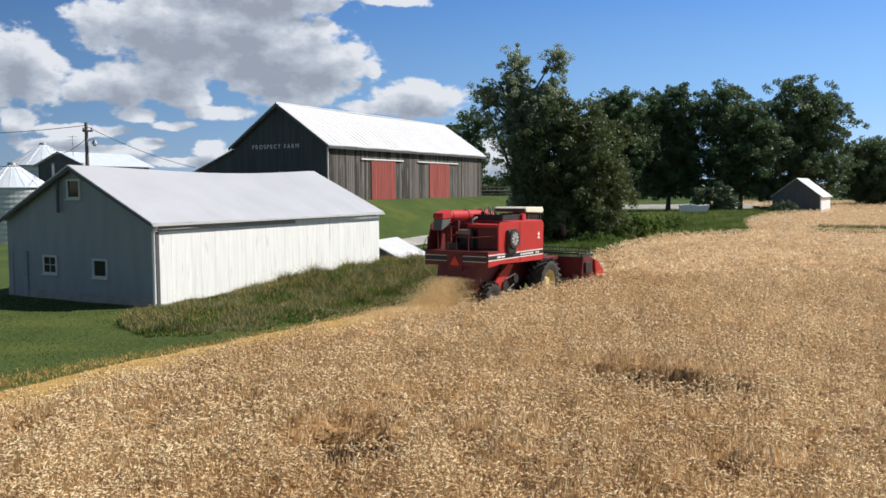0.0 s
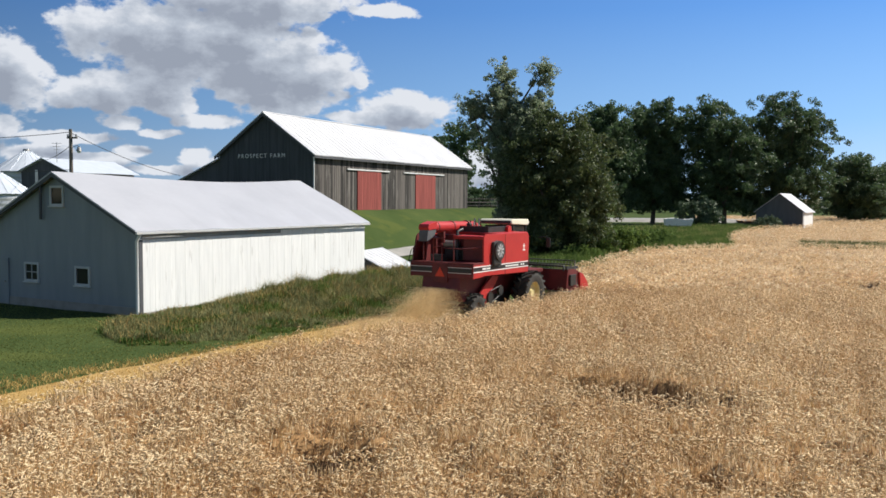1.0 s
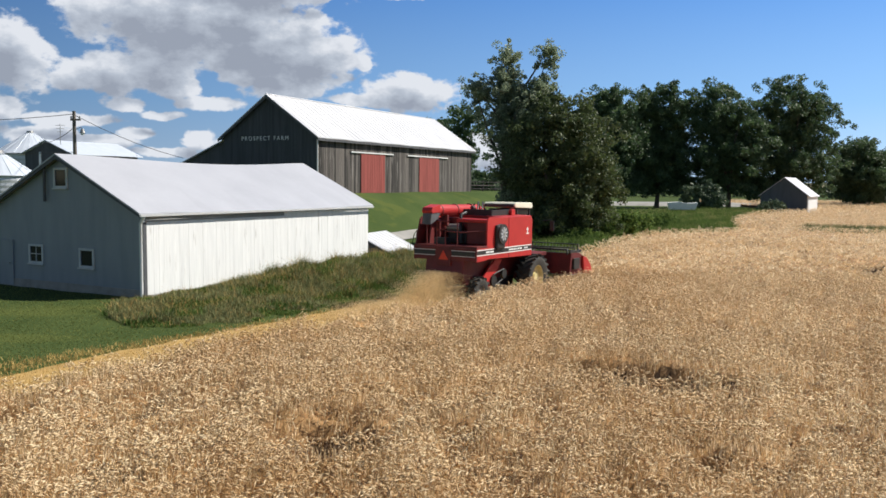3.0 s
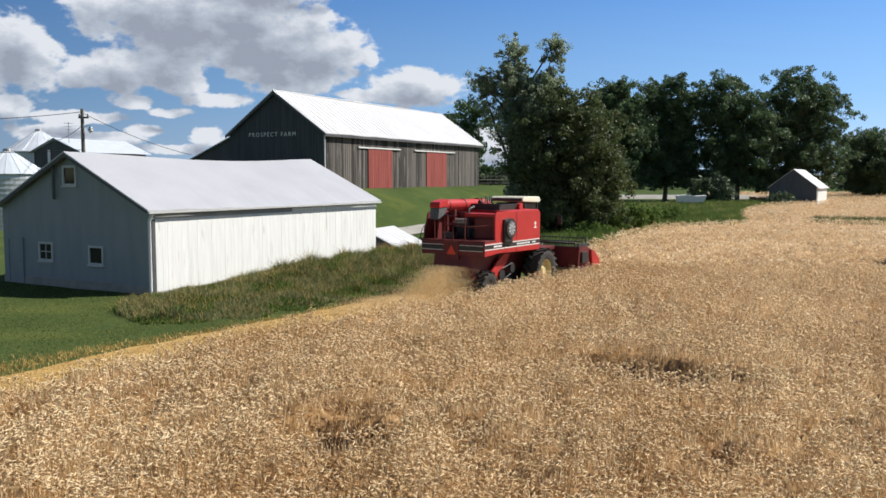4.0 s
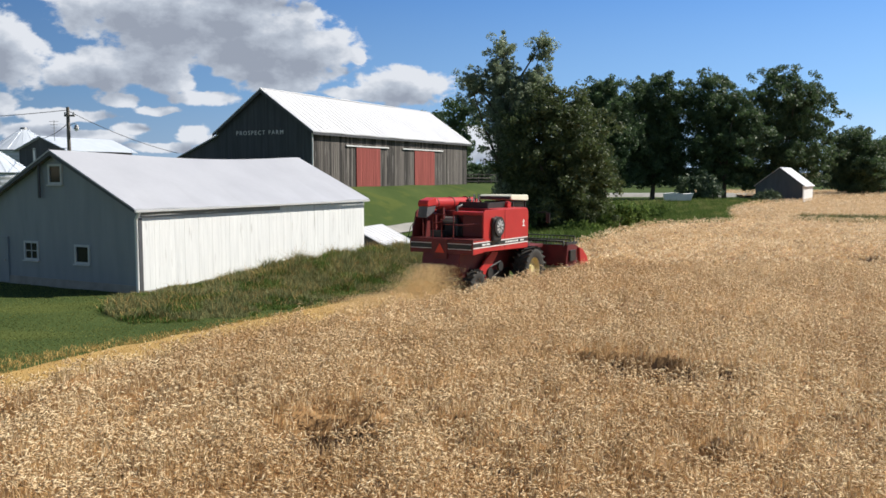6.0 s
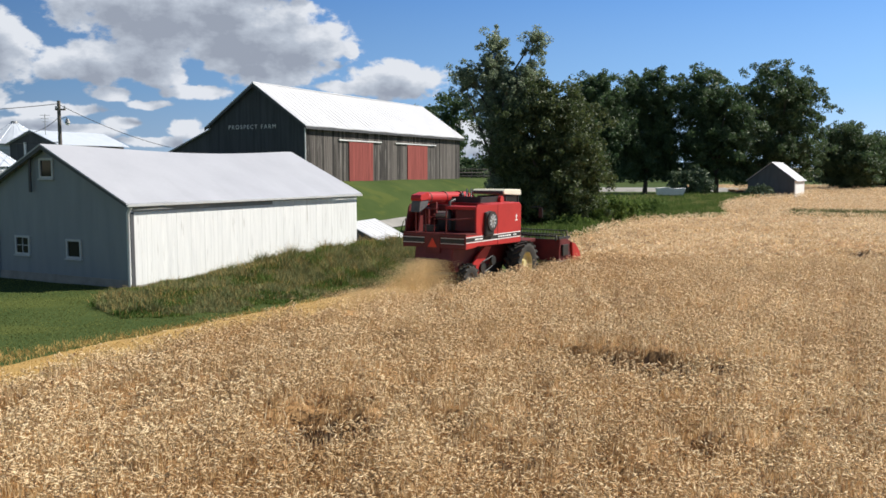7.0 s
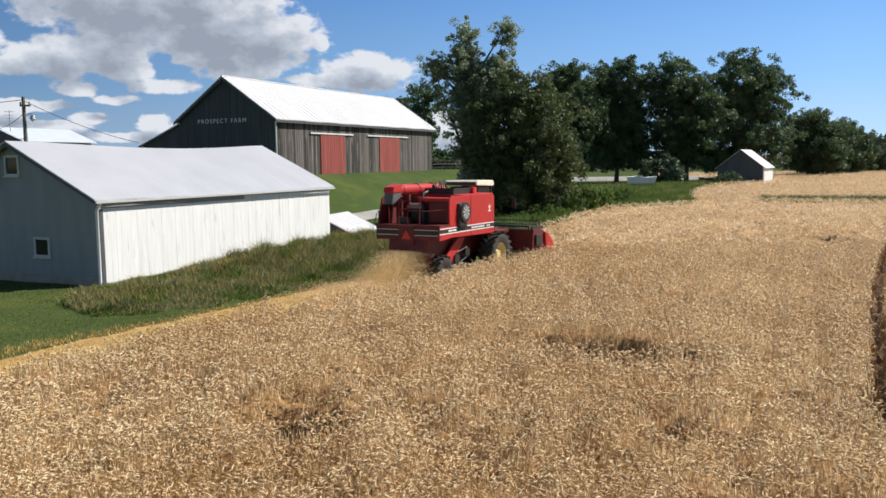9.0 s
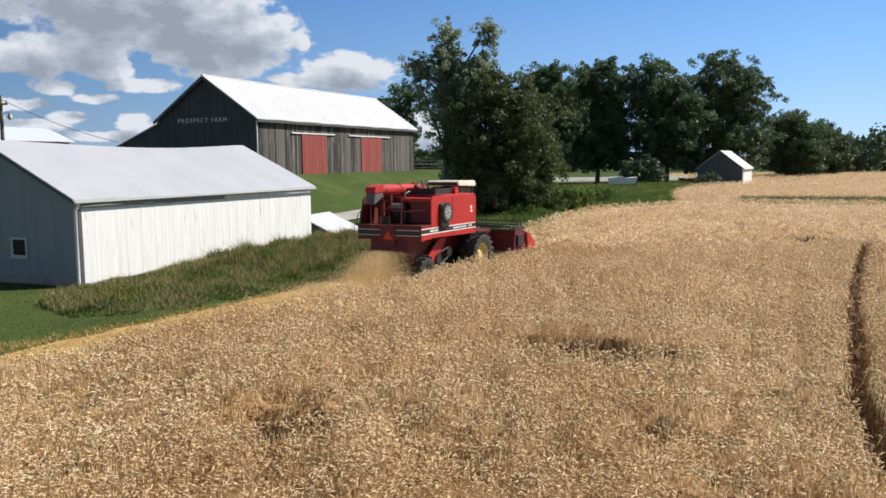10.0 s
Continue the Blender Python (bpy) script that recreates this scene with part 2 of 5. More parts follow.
# ---- the plan ----
# shed and barn: local x to the lit side's outward normal, local y along the ridge away from the viewer
SHED_X, SHED_Y, SHED_TURN = -11.3, 31.46, -28.5
SHED = pose(SHED_X, SHED_Y, 0, 0, 0, SHED_TURN)
SHED_W, SHED_L, SHED_EAVE, SHED_RIDGE = 9.06, 15.35, 3.28, 5.45
BARN_Z = 3.55
BARN_X, BARN_Y, BARN_TURN = -10.17, 68.0, -27.5
BARN = pose(BARN_X, BARN_Y, BARN_Z, 0, 0, BARN_TURN)
BARN_W, BARN_L, BARN_EAVE, BARN_RIDGE = 9.85, 29.1, 4.73, 8.08
FIELD_EDGE = [(-30, -22), (-12.3, 7.5), (-8.24, 14.3), (-7.43, 15.65), (-6.82, 17.0), (-6.07, 18.5), (-5.13, 20.1), (-3.95, 21.7), (-2.56, 23.4),
              (-1.5, 24.7), (1.15, 28.3), (3.5, 32.6), (6.1, 37.8), (7.7, 47.7), (12.4, 59.0), (16.7, 67.0), (22.1, 71.3), (25.7, 73.2), (34.0, 97.9),
              (44.1, 119.0), (55.2, 136.6), (62.0, 150.0), (68.0, 226.0)]


def edge_x(y):
    return np.interp(y, [p[1] for p in FIELD_EDGE], [p[0] for p in FIELD_EDGE])


def shed_local(x, y):
    a = radians(SHED_TURN)
    dx, dy = np.asarray(x, float) - SHED_X, np.asarray(y, float) - SHED_Y
    return dx * math.cos(a) + dy * math.sin(a), -dx * math.sin(a) + dy * math.cos(a)


def barn_local(x, y):
    a = radians(BARN_TURN)
    dx, dy = np.asarray(x, float) - BARN_X, np.asarray(y, float) - BARN_Y
    return dx * math.cos(a) + dy * math.sin(a), -dx * math.sin(a) + dy * math.cos(a)


def ground_z(x, y):
    """The lie of the land: the bank up to the barn, a low swell beside the shed, fine unevenness."""
    u, v = barn_local(x, y)
    du = np.maximum(np.maximum(u - 1.5, -14.0 - u), 0)
    dv = np.maximum(np.maximum(-6.0 - v, v - 45.0), 0)
    away = np.hypot(du, dv)
    z = BARN_Z * (1 - smoothstep(0.0, 7.5, away))
    z = z + 0.05 * wave_noise(x, y, 9.0, 5) * smoothstep(1.0, 5.0, edge_x(y) - x)
    p, q = shed_local(x, y)
    swell = 0.45 * np.exp(-((p - 2.2) / 1.8) ** 2) * smoothstep(0.0, 8.0, q) * (1 - smoothstep(17, 25, q))
    return z + swell


# ---- ground ----
def ground_sheet():
    xs = np.unique(np.r_[np.linspace(-90, 90, 181), -90 - np.geomspace(2, 2400, 22), 90 + np.geomspace(2, 2400, 22)])
    ys = np.unique(np.r_[np.linspace(-30, 150, 181), -30 - np.geomspace(2, 600, 12), 150 + np.geomspace(2, 2800, 26)])
    X, Y = np.meshgrid(xs, ys)
    Z = ground_z(X, Y)
    n, k = X.shape
    i = np.arange(n * k).reshape(n, k)
    f = np.stack([i[:-1, :-1], i[:-1, 1:], i[1:, 1:], i[1:, :-1]], -1).reshape(-1, 4)
    ob = soup("ground", np.stack([X, Y, Z], -1).reshape(-1, 3), f, M_GRASS, smooth=True)
    tagged(ob, "mown green lawn rising to the barn", "ground", kind="structure")


ground_sheet()


def strip_sheet(name, left, right, y0, y1, z, material, label, category, step=1.0):
    """A sheet on the ground between two edges given as functions of y."""
    ys = np.arange(y0, y1 + 1e-6, step)
    t = np.linspace(0, 1, 6)
    X = left(ys)[:, None] * (1 - t) + right(ys)[:, None] * t
    Y = np.repeat(ys[:, None], len(t), 1)
    Z = ground_z(X, Y) + z
    n, k = X.shape
    i = np.arange(n * k).reshape(n, k)
    f = np.stack([i[:-1, :-1], i[:-1, 1:], i[1:, 1:], i[1:, :-1]], -1).reshape(-1, 4)
    return tagged(soup(name, np.stack([X, Y, Z], -1).reshape(-1, 3), f, material, smooth=True), label, category, kind="structure")


# ---- wheat ----
DIPS = [(-2.05, 12.75, 0.9, 0.8, 0.42), (-1.2, 12.6, 0.55, 0.6, 0.40), (3.3, 17.5, 0.9, 0.8, 0.40), (4.7, 16.8, 1.25, 0.9, 0.46), (6.0, 16.4, 0.9, 0.65, 0.42), (-5.3, 14.1, 0.65, 0.5, 0.36),
        (3.0, 24.5, 1.2, 0.5, 0.25), (4.2, 20.8, 0.8, 0.45, 0.22), (0.2, 13.2, 0.55, 0.35, 0.34), (20.9, 41.5, 1.0, 1.8, 0.40), (20.2, 37.6, 1.0, 1.5, 0.44), (0.9, 11.5, 1.3, 0.6, 0.13), (7.3, 12.4, 1.7, 0.7, 0.17), (4.6, 11.2, 1.5, 0.6, 0.12), (8.0, 10.6, 1.2, 0.6, 0.14), (-1.6, 10.1, 1.1, 0.5, 0.09), (2.6, 10.0, 1.0, 0.5, 0.11),
        (20.0, 24.0, 1.4, 0.6, 0.2), (9.0, 12.0, 1.1, 0.5, 0.2), (-2.0, 20.2, 1.0, 0.4, 0.15), (24.0, 62.0, 4.0, 1.5, 0.3), (36.0, 96.0, 6.0, 2.0, 0.3),
        (70.0, 150.0, 9.0, 2.5, 0.35), (88.0, 150.0, 8.0, 2.0, 0.35)]


def track_x(y):
    """The wheel track that runs through the crop."""
    return np.interp(y, [8, 10.9, 12.6, 14.7, 17.7, 22.3, 28.2, 36.9, 40], [5.6, 6.83, 7.63, 8.8, 10.5, 13.1, 16.66, 22.2, 24.2])


def crop_height(x, y):
    h = 0.77 + 0.05 * wave_noise(x, y, 6.0, 3) + 0.05 * wave_noise(x, y, 2.6, 41, 1) + 0.145 * wave_noise(x, y, 1.25, 8, 3)
    h = h - 0.26 * smoothstep(0.34, 0.62, wave_noise(x, 1.7 * y, 2.4, 51, 2))
    for cx, cy, rx, ry, d in DIPS:
        h = h - 1.35 * d * np.exp(-(((x - cx) / rx) ** 2 + ((y - cy) / ry) ** 2) ** 3.5)
    track = np.exp(-((x - track_x(y) + 0.1 * wave_noise(y, 0 * y, 2.5, 19)) / 0.21) ** 4) * (y < 39) * (y > 9)
    return np.maximum(h - 0.56 * track, 0.1)


def in_crop(x, y):
    return (x > edge_x(y) + 0.15 * wave_noise(x, y, 2.0, 4)) & (y < 224) & ~((np.abs(y - 77 + 0.45 * (x - 34)) < 2.6 + 0.8 * wave_noise(x, y, 5, 2)) & (x > 33))


def scatter(r, y0, y1, per_m2, lean=0.60, extra=2.5):
    """Places on the field between two distances that the standing crop covers."""
    wide = lean * y1 + extra
    n = int((y1 - y0) * 2 * wide * per_m2)
    x, y = r.uniform(-wide, wide * 1.12, n), r.uniform(y0, y1, n)
    keep = (np.abs(x - 0.04 * y) < lean * y + extra) & in_crop(x, y)
    hollow = np.clip((0.66 - crop_height(x, y)) / 0.26, 0, 1)
    keep &= r.uniform(0, 1, n) > 0.9 * hollow
    # the ears stand in tufts, with straw showing between them
    keep &= r.uniform(0, 1, n) < (0.38 if y0 < 30 else 0.75) + 0.7 * smoothstep(-0.35, 0.35, wave_noise(x, y, 0.75 + 0.012 * (y0 + y1), 27, 2))
    return x[keep], y[keep]


def ears(name, x, y, r, size, straw, bow):
    """Nodding ears on straws: each a bent three-sided spindle, with a blade of straw under it."""
    n = len(x)
    h = crop_height(x, y) + r.normal(0, 0.055, n)
    az = r.normal(0.6, 1.3, n)
    nod = np.clip(r.normal(1.0 if bow is None else 1.25, 0.45, n), 0.1, 2.4)
    L = size * r.uniform(0.75, 1.25, n)
    w = L * (0.10 if bow else 0.13)
    dx, dy = np.cos(az), np.sin(az)
    neck = np.stack([x, y, h], -1)
    flat = np.stack([dx, dy, 0 * dx], -1)
    side = np.stack([-dy, dx, 0 * dx], -1)
    up = np.array([0, 0, 1.0])

    def along(a):
        return flat * np.sin(a)[:, None] + up * np.cos(a)[:, None]

    def ring(c, ax, rad):
        nb = np.cross(side, ax)
        return [c + rad[:, None] * (math.cos(k) * side + math.sin(k) * nb) for k in (0.5, 2.6, 4.7)]
    a1 = along(nod)
    mid = neck + a1 * (L * 0.5)[:, None]
    tip = mid + along(nod + 0.5) * (L * 0.5)[:, None]
    cols = [neck, *ring(mid, a1, w), tip]
    tri = [(0, 1, 2), (0, 2, 3), (0, 3, 1), (4, 2, 1), (4, 3, 2), (4, 1, 3)]
    if bow is None:
        roll = r.uniform(-1.2, 1.2, n)[:, None]
        side = side * np.cos(roll) + np.cross(a1, side) * np.sin(roll)
        cols = [neck, mid - side * w[:, None], mid + side * w[:, None], tip]
        tri = [(0, 1, 2), (1, 3, 2)]
    if straw:
        foot = neck - up * straw + flat * (-r.uniform(0.02, 0.16, n))[:, None] + side * r.normal(0, 0.05, n)[:, None]
        cols += [foot - side * 0.007, foot + side * 0.007]
        tri += [(5, 6, 0)]
    k = len(cols)
    v = np.stack(cols, 1).reshape(-1, 3)
    f = (np.arange(n)[:, None, None] * k + np.array(tri)[None]).reshape(-1, 3)
    return soup(name, v, f, M_WHEAT)


def wheat_field():
    field = thing("wheat_field", pose(0, 0, 0), "ripe golden wheat with flattened dark hollows and wheel tracks", "wheat", kind="stuff")
    # the thick of the crop under the ears, darkened as shade between them
    ys = np.r_[np.arange(-20.0, 2.0, 1.0), np.arange(2.0, 26, 0.125), np.arange(26, 60, 0.3), np.arange(60, 225, 1.5)]
    t = np.r_[0, 0.002, np.linspace(0.004, 1, 190) ** 1.6]
    left, right = edge_x(ys) + 0.12, np.maximum(edge_x(ys) + 55, 0.75 * ys + 30)
    X = left[:, None] * (1 - t) + right[:, None] * t
    Y = np.repeat(ys[:, None], len(t), 1)
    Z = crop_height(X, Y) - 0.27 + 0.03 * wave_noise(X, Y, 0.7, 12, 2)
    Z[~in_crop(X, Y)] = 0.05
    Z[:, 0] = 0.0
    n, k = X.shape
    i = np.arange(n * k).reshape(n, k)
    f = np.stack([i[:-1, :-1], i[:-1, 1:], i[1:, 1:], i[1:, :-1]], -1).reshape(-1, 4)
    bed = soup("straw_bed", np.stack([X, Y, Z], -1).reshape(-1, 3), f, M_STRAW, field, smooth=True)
    # faces low in hollows and track are coloured dark to paint their shade
    bed.data.materials.append(M_SHADE_SOIL)
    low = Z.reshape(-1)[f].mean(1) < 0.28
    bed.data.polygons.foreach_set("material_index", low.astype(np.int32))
    r = np.random.RandomState(3)
    for y0, y1, d, size, straw, bow in ((7.5, 13, 520, 0.118, 0.36, True), (13, 22, 330, 0.13, 0.32, True), (22, 36, 150, 0.15, 0.27, True),
                                        (36, 60, 80, 0.17, 0, None), (60, 110, 44.0, 0.18, 0, None), (110, 224, 12.0, 0.26, 0, None)):
        x, y = scatter(r, y0, y1, d)
        o = ears("wheat_ears", x, y, r, size, straw, bow)
        o.parent = field
    x, y = r.uniform(-24, 30, 24000), r.uniform(-16, 7.6, 24000)
    keep = in_crop(x, y)
    ears("wheat_ears", x[keep], y[keep], r, 0.2, 0, None).parent = field
    # leaning straws and dry leaves between the ears
    for y0, y1, d, w in ((7.5, 13, 420, 0.0045), (13, 22, 240, 0.006), (22, 38, 90, 0.009)):
        x, y = scatter(r, y0, y1, d)
        top = crop_height(x, y) + r.normal(-0.02, 0.05, len(x))
        low = np.maximum(top - 0.45, 0.0)
        blades("wheat_straws", x, y, low, np.maximum(top - low, 0.05), w, 0.45, M_DRY, r, field)
    # bare straws standing in the hollows, in the shade-darkened straw
    for cx, cy, rx, ry, d in DIPS[:9]:
        n = int(220 * rx * ry * 3)
        x, y = cx + r.normal(0, rx * 0.8, n), cy + r.normal(0, ry * 0.9, n)
        blades("wheat_straws", x, y, 0 * x, np.maximum(crop_height(x, y) - 0.05, 0.1) * r.uniform(0.5, 1.1, n), 0.008, 0.5, M_STRAW, r, field)
    # straws along the wheel track, in the same shade-darkened straw
    n = 7000
    y = r.uniform(9, 38, n)
    x = track_x(y) + np.where(r.uniform(0, 1, n) < 0.5, -1, 1) * r.uniform(0.12, 0.4, n)
    blades("wheat_straws", x, y, 0 * x, 0.74 * r.uniform(0.5, 0.95, n), 0.009, 0.25, M_STRAW, r, field)
    # upright straws along the cut face
    ye = r.uniform(9, 36, 15000)
    xe = edge_x(ye) + r.normal(0.05, 0.12, len(ye))
    hh = crop_height(xe, ye) * r.uniform(0.6, 1.0, len(ye))
    blades("wheat_straws", xe, ye, 0 * xe, hh, 0.012, 0.12, M_WHEAT, r, field)


def blades(name, x, y, z, h, w, lean, material, r, parent=None):
    """Grass blades or straws: a tapering leaf of two faces each."""
    n = len(x)
    az = r.uniform(0, 2 * np.pi, n)
    la, ll = r.uniform(0, 2 * np.pi, n), np.abs(r.normal(0, lean, n)) * h
    s = np.stack([np.cos(az), np.sin(az), 0 * az], -1) * (w * r.uniform(0.6, 1.4, n))[:, None]
    b = np.stack([x, y, z], -1)
    d = np.stack([np.cos(la) * ll, np.sin(la) * ll, 0 * ll], -1)
    mid = b + d * 0.35 + np.stack([0 * h, 0 * h, 0.6 * h], -1)
    tip = b + d + np.stack([0 * h, 0 * h, h], -1)
    v = np.stack([b - s * 0.7, b + s * 0.7, mid + s * 0.6, mid - s * 0.6, tip], 1).reshape(-1, 3)
    f = (np.arange(n)[:, None, None] * 5 + np.array([(0, 1, 2), (0, 2, 3), (3, 2, 4)])[None]).reshape(-1, 3)
    return soup(name, v, f, material, parent)


# ---- trees ----
def leaf_cloud(name, centres, radii, per, size, material, r, parent):
    """Clumps of small folded leaves round the given centres."""
    c = np.repeat(centres, per, 0)
    rad = np.repeat(radii, per)
    d = r.normal(size=(len(c), 3))
    d /= np.linalg.norm(d, axis=1)[:, None]
    p = c + d * (rad * r.uniform(0.15, 1.0, len(c)) ** 0.6)[:, None] * (1, 1, 0.8)
    a = r.normal(size=(len(c), 3)) + d * 0.8
    a /= np.linalg.norm(a, axis=1)[:, None]
    b = np.cross(a, r.normal(size=(len(c), 3)))
    b /= np.linalg.norm(b, axis=1)[:, None] + 1e-9
    e = np.cross(a, b)
    s = (size * r.uniform(0.6, 1.4, len(c)))[:, None]
    v = np.stack([p - b * s, p + e * s * 0.5 + a * s * 0.15, p + b * s, p - e * s * 0.5 + a * s * 0.15], 1).reshape(-1, 3)
    i = np.arange(len(c))[:, None, None] * 4
    f = (i + np.array([(0, 1, 3), (1, 2, 3)])[None]).reshape(-1, 3)
    return soup(name, v, f, material, parent)


def tree(name, x, y, lobes, trunk, clumps, per, size, clump_r, material, label, seed, group="", limbs=9, lean=(0, 0), trunk_top=0.6, ragged=0.13):
    """lobes: (dx, dy, z, rx, rz) egg-shaped masses of the crown; the limbs reach into them."""
    r = np.random.RandomState(seed)
    z0 = float(ground_z(x, y))
    t = thing(name, pose(x, y, z0), label, "tree", group)
    top = max(l[2] for l in lobes)
    bm = bmesh.new()
    pts = [Vector((lean[0] * s + 0.25 * math.sin(3 * s + seed), lean[1] * s, -0.3 + s * top * trunk_top)) for s in (0, 0.15, 0.4, 0.7, 1.0)]
    for k in range(4):
        add_tube(bm, pts[k], pts[k + 1], trunk * (1 - 0.2 * k), trunk * (0.8 - 0.2 * k), 9)
    vol = np.array([l[3] ** 2 * l[4] for l in lobes])
    cs, rs = [], []
    for l, share in zip(lobes, vol / vol.sum()):
        n = max(34, int(clumps * share))
        nb = max(4, n // 8)
        d = r.normal(size=(nb, 3))
        d /= np.linalg.norm(d, axis=1)[:, None]
        rad = r.uniform(0.45, 1.0, nb) ** 0.4
        wob = 1 + np.minimum(r.exponential(0.5 * ragged, nb), 1.1 * ragged) - 0.5 * ragged + ragged * np.sin(d[:, 0] * 5 + seed) * np.sin(d[:, 2] * 4 + 2 * seed)
        size3 = np.array([l[3], l[3], l[4]])
        bough = np.array([l[0], l[1], l[2]]) + d * (rad * wob)[:, None] * size3 * 0.92
        # most clumps hang together in boughs, the rest fill the inside
        c = bough[r.randint(0, nb, n)] + r.normal(0, 1, (n, 3)) * clump_r * np.array([1.25, 1.25, 0.65])
        inside = r.uniform(0, 1, n) < 0.38
        c[inside] = np.array([l[0], l[1], l[2]]) + r.normal(0, 0.42, (inside.sum(), 3)) * size3
        cs.append(c)
        rs.append(clump_r * r.uniform(0.55, 1.3, n))
    cs, rs = np.concatenate(cs), np.concatenate(rs)
    low = cs[:, 2] > 0.25
    cs, rs = cs[low], rs[low]
    for k in range(limbs):
        l = lobes[k % len(lobes)]
        s = 0.2 + 0.5 * (k / max(limbs, 1))
        a = pts[1].lerp(pts[4], s)
        b = Vector((l[0] + r.normal(0, 0.5 * l[3]), l[1] + r.normal(0, 0.5 * l[3]), max(a.z + 0.8, l[2] + r.uniform(-0.2, 0.6) * l[4])))
        q = a.lerp(b, 0.5) + Vector((r.normal(0, 0.3), r.normal(0, 0.3), 0.3))
        add_tube(bm, a, q, trunk * 0.38, trunk * 0.24, 6)
        add_tube(bm, q, b, trunk * 0.24, trunk * 0.06, 6)
    part("trunk", bm, M_BARK, t, "dark furrowed bark")
    leaf_cloud("crown", cs, rs, per, size, material, r, t)
    return t


# ---- sky with clouds ----
# azimuth and elevation in degrees, half-width, half-height
CLOUDS = [(-17.1, 10.1, 6.75, 2.6), (-12.1, 8.9, 5.57, 2.47), (-8.8, 8.2, 3.42, 1.92), (-19.8, 10.6, 4.47, 1.46), (-13.5, 10.6, 4.41, 1.89),
          (-23.3, 6.5, 1.8, 1.07), (-21.1, 6.7, 2.54, 1.52), (-18.5, 7.2, 2.1, 1.66), (-18.2, 6.1, 2.1, 0.74), (-10.3, 6.2, 2.63, 0.69),
          (-11.8, 7.4, 4.1, 1.33), (-27.0, 7.4, 2.31, 2.25), (-28.8, 7.3, 1.79, 2.38), (-27.4, 4.3, 1.07, 0.76), (-29.7, 6.0, 2.64, 1.35),
          (-2.2, 6.1, 3.3, 1.24), (-3.5, 5.7, 2.32, 0.78), (-5.8, 5.5, 2.31, 0.46), (-5.4, 7.9, 0.54, 0.46), (-20.5, 4.8, 1.02, 0.44),
          (-15.4, 5.0, 1.99, 0.52), (-18.3, 4.2, 1.4, 0.3), (-20.0, 3.0, 1.2, 0.44), (-16.0, 2.7, 1.08, 0.67), (-24.0, 3.7, 2.92, 0.43),
          (-25.3, 2.6, 2.22, 0.7), (-22.4, 2.5, 2.66, 0.43), (-18.0, 1.8, 2.11, 0.37), (-9.5, 12.1, 2.65, 0.54), (-3.9, 12.5, 2.32, 0.47),
          (-12.7, 13.0, 7.39, 1.71), (3.4, 1.7, 1.55, 1.01), (2.2, 2.7, 1.16, 0.7), (-34.0, 10.0, 4.0, 2.5), (-36.0, 4.0, 3.5, 1.0),
          (-25, 15.5, 3.5, 1.5)]


def cloud_group():
    g = bpy.data.node_groups.new("cloud_density", "ShaderNodeTree")
    g.interface.new_socket("Place", in_out="INPUT", socket_type="NodeSocketVector")
    g.interface.new_socket("Density", in_out="OUTPUT", socket_type="NodeSocketFloat")
    n, li = g.nodes, g.links
    gi, go = n.new("NodeGroupInput"), n.new("NodeGroupOutput")
    warp = n.new("ShaderNodeTexNoise")
    warp.inputs["Scale"].default_value, warp.inputs["Detail"].default_value = 0.9, 3
    li.new(gi.outputs[0], warp.inputs["Vector"])
    off = n.new("ShaderNodeVectorMath")
    off.operation = "MULTIPLY_ADD"
    off.inputs[1].default_value, off.inputs[2].default_value = (0.7, 0.5, 0), (-0.35, -0.25, 0)
    li.new(warp.outputs["Color"], off.inputs[0])
    moved = n.new("ShaderNodeVectorMath")
    li.new(gi.outputs[0], moved.inputs[0])
    li.new(off.outputs[0], moved.inputs[1])
    last = None
    for az, el, ra, re in CLOUDS:
        sub = n.new("ShaderNodeVectorMath")
        sub.operation = "SUBTRACT"
        sub.inputs[1].default_value = (az, el, 0)
        li.new(moved.outputs[0], sub.inputs[0])
        mul = n.new("ShaderNodeVectorMath")
        mul.operation = "MULTIPLY"
        mul.inputs[1].default_value = (1 / ra, 1 / re, 0)
        li.new(sub.outputs[0], mul.inputs[0])
        ln = n.new("ShaderNodeVectorMath")
        ln.operation = "LENGTH"
        li.new(mul.outputs[0], ln.inputs[0])
        one = n.new("ShaderNodeMath")
        one.operation = "SUBTRACT"
        one.inputs[0].default_value = 1.0
        li.new(ln.outputs["Value"], one.inputs[1])
        if last is None:
            last = one
        else:
            mx = n.new("ShaderNodeMath")
            mx.operation = "SMOOTH_MAX"
            mx.inputs[2].default_value = 0.15
            li.new(last.outputs[0], mx.inputs[0])
            li.new(one.outputs[0], mx.inputs[1])
            last = mx
    sq = n.new("ShaderNodeVectorMath")
    sq.operation = "MULTIPLY"
    sq.inputs[1].default_value = (0.8, 1.25, 1)
    li.new(gi.outputs[0], sq.inputs[0])
    puff = n.new("ShaderNodeTexNoise")
    puff.inputs["Scale"].default_value, puff.inputs["Detail"].default_value, puff.inputs["Roughness"].default_value = 0.62, 8, 0.58
    li.new(sq.outputs[0], puff.inputs["Vector"])
    add = n.new("ShaderNodeMath")
    add.operation = "MULTIPLY_ADD"
    add.inputs[1].default_value = 1.8
    li.new(puff.outputs["Fac"], add.inputs[0])
    li.new(last.outputs[0], add.inputs[2])
    out = n.new("ShaderNodeMath")
    out.operation = "SUBTRACT"
    out.inputs[1].default_value = 0.74
    li.new(add.outputs[0], out.inputs[0])
    li.new(out.outputs[0], go.inputs[0])
    return g


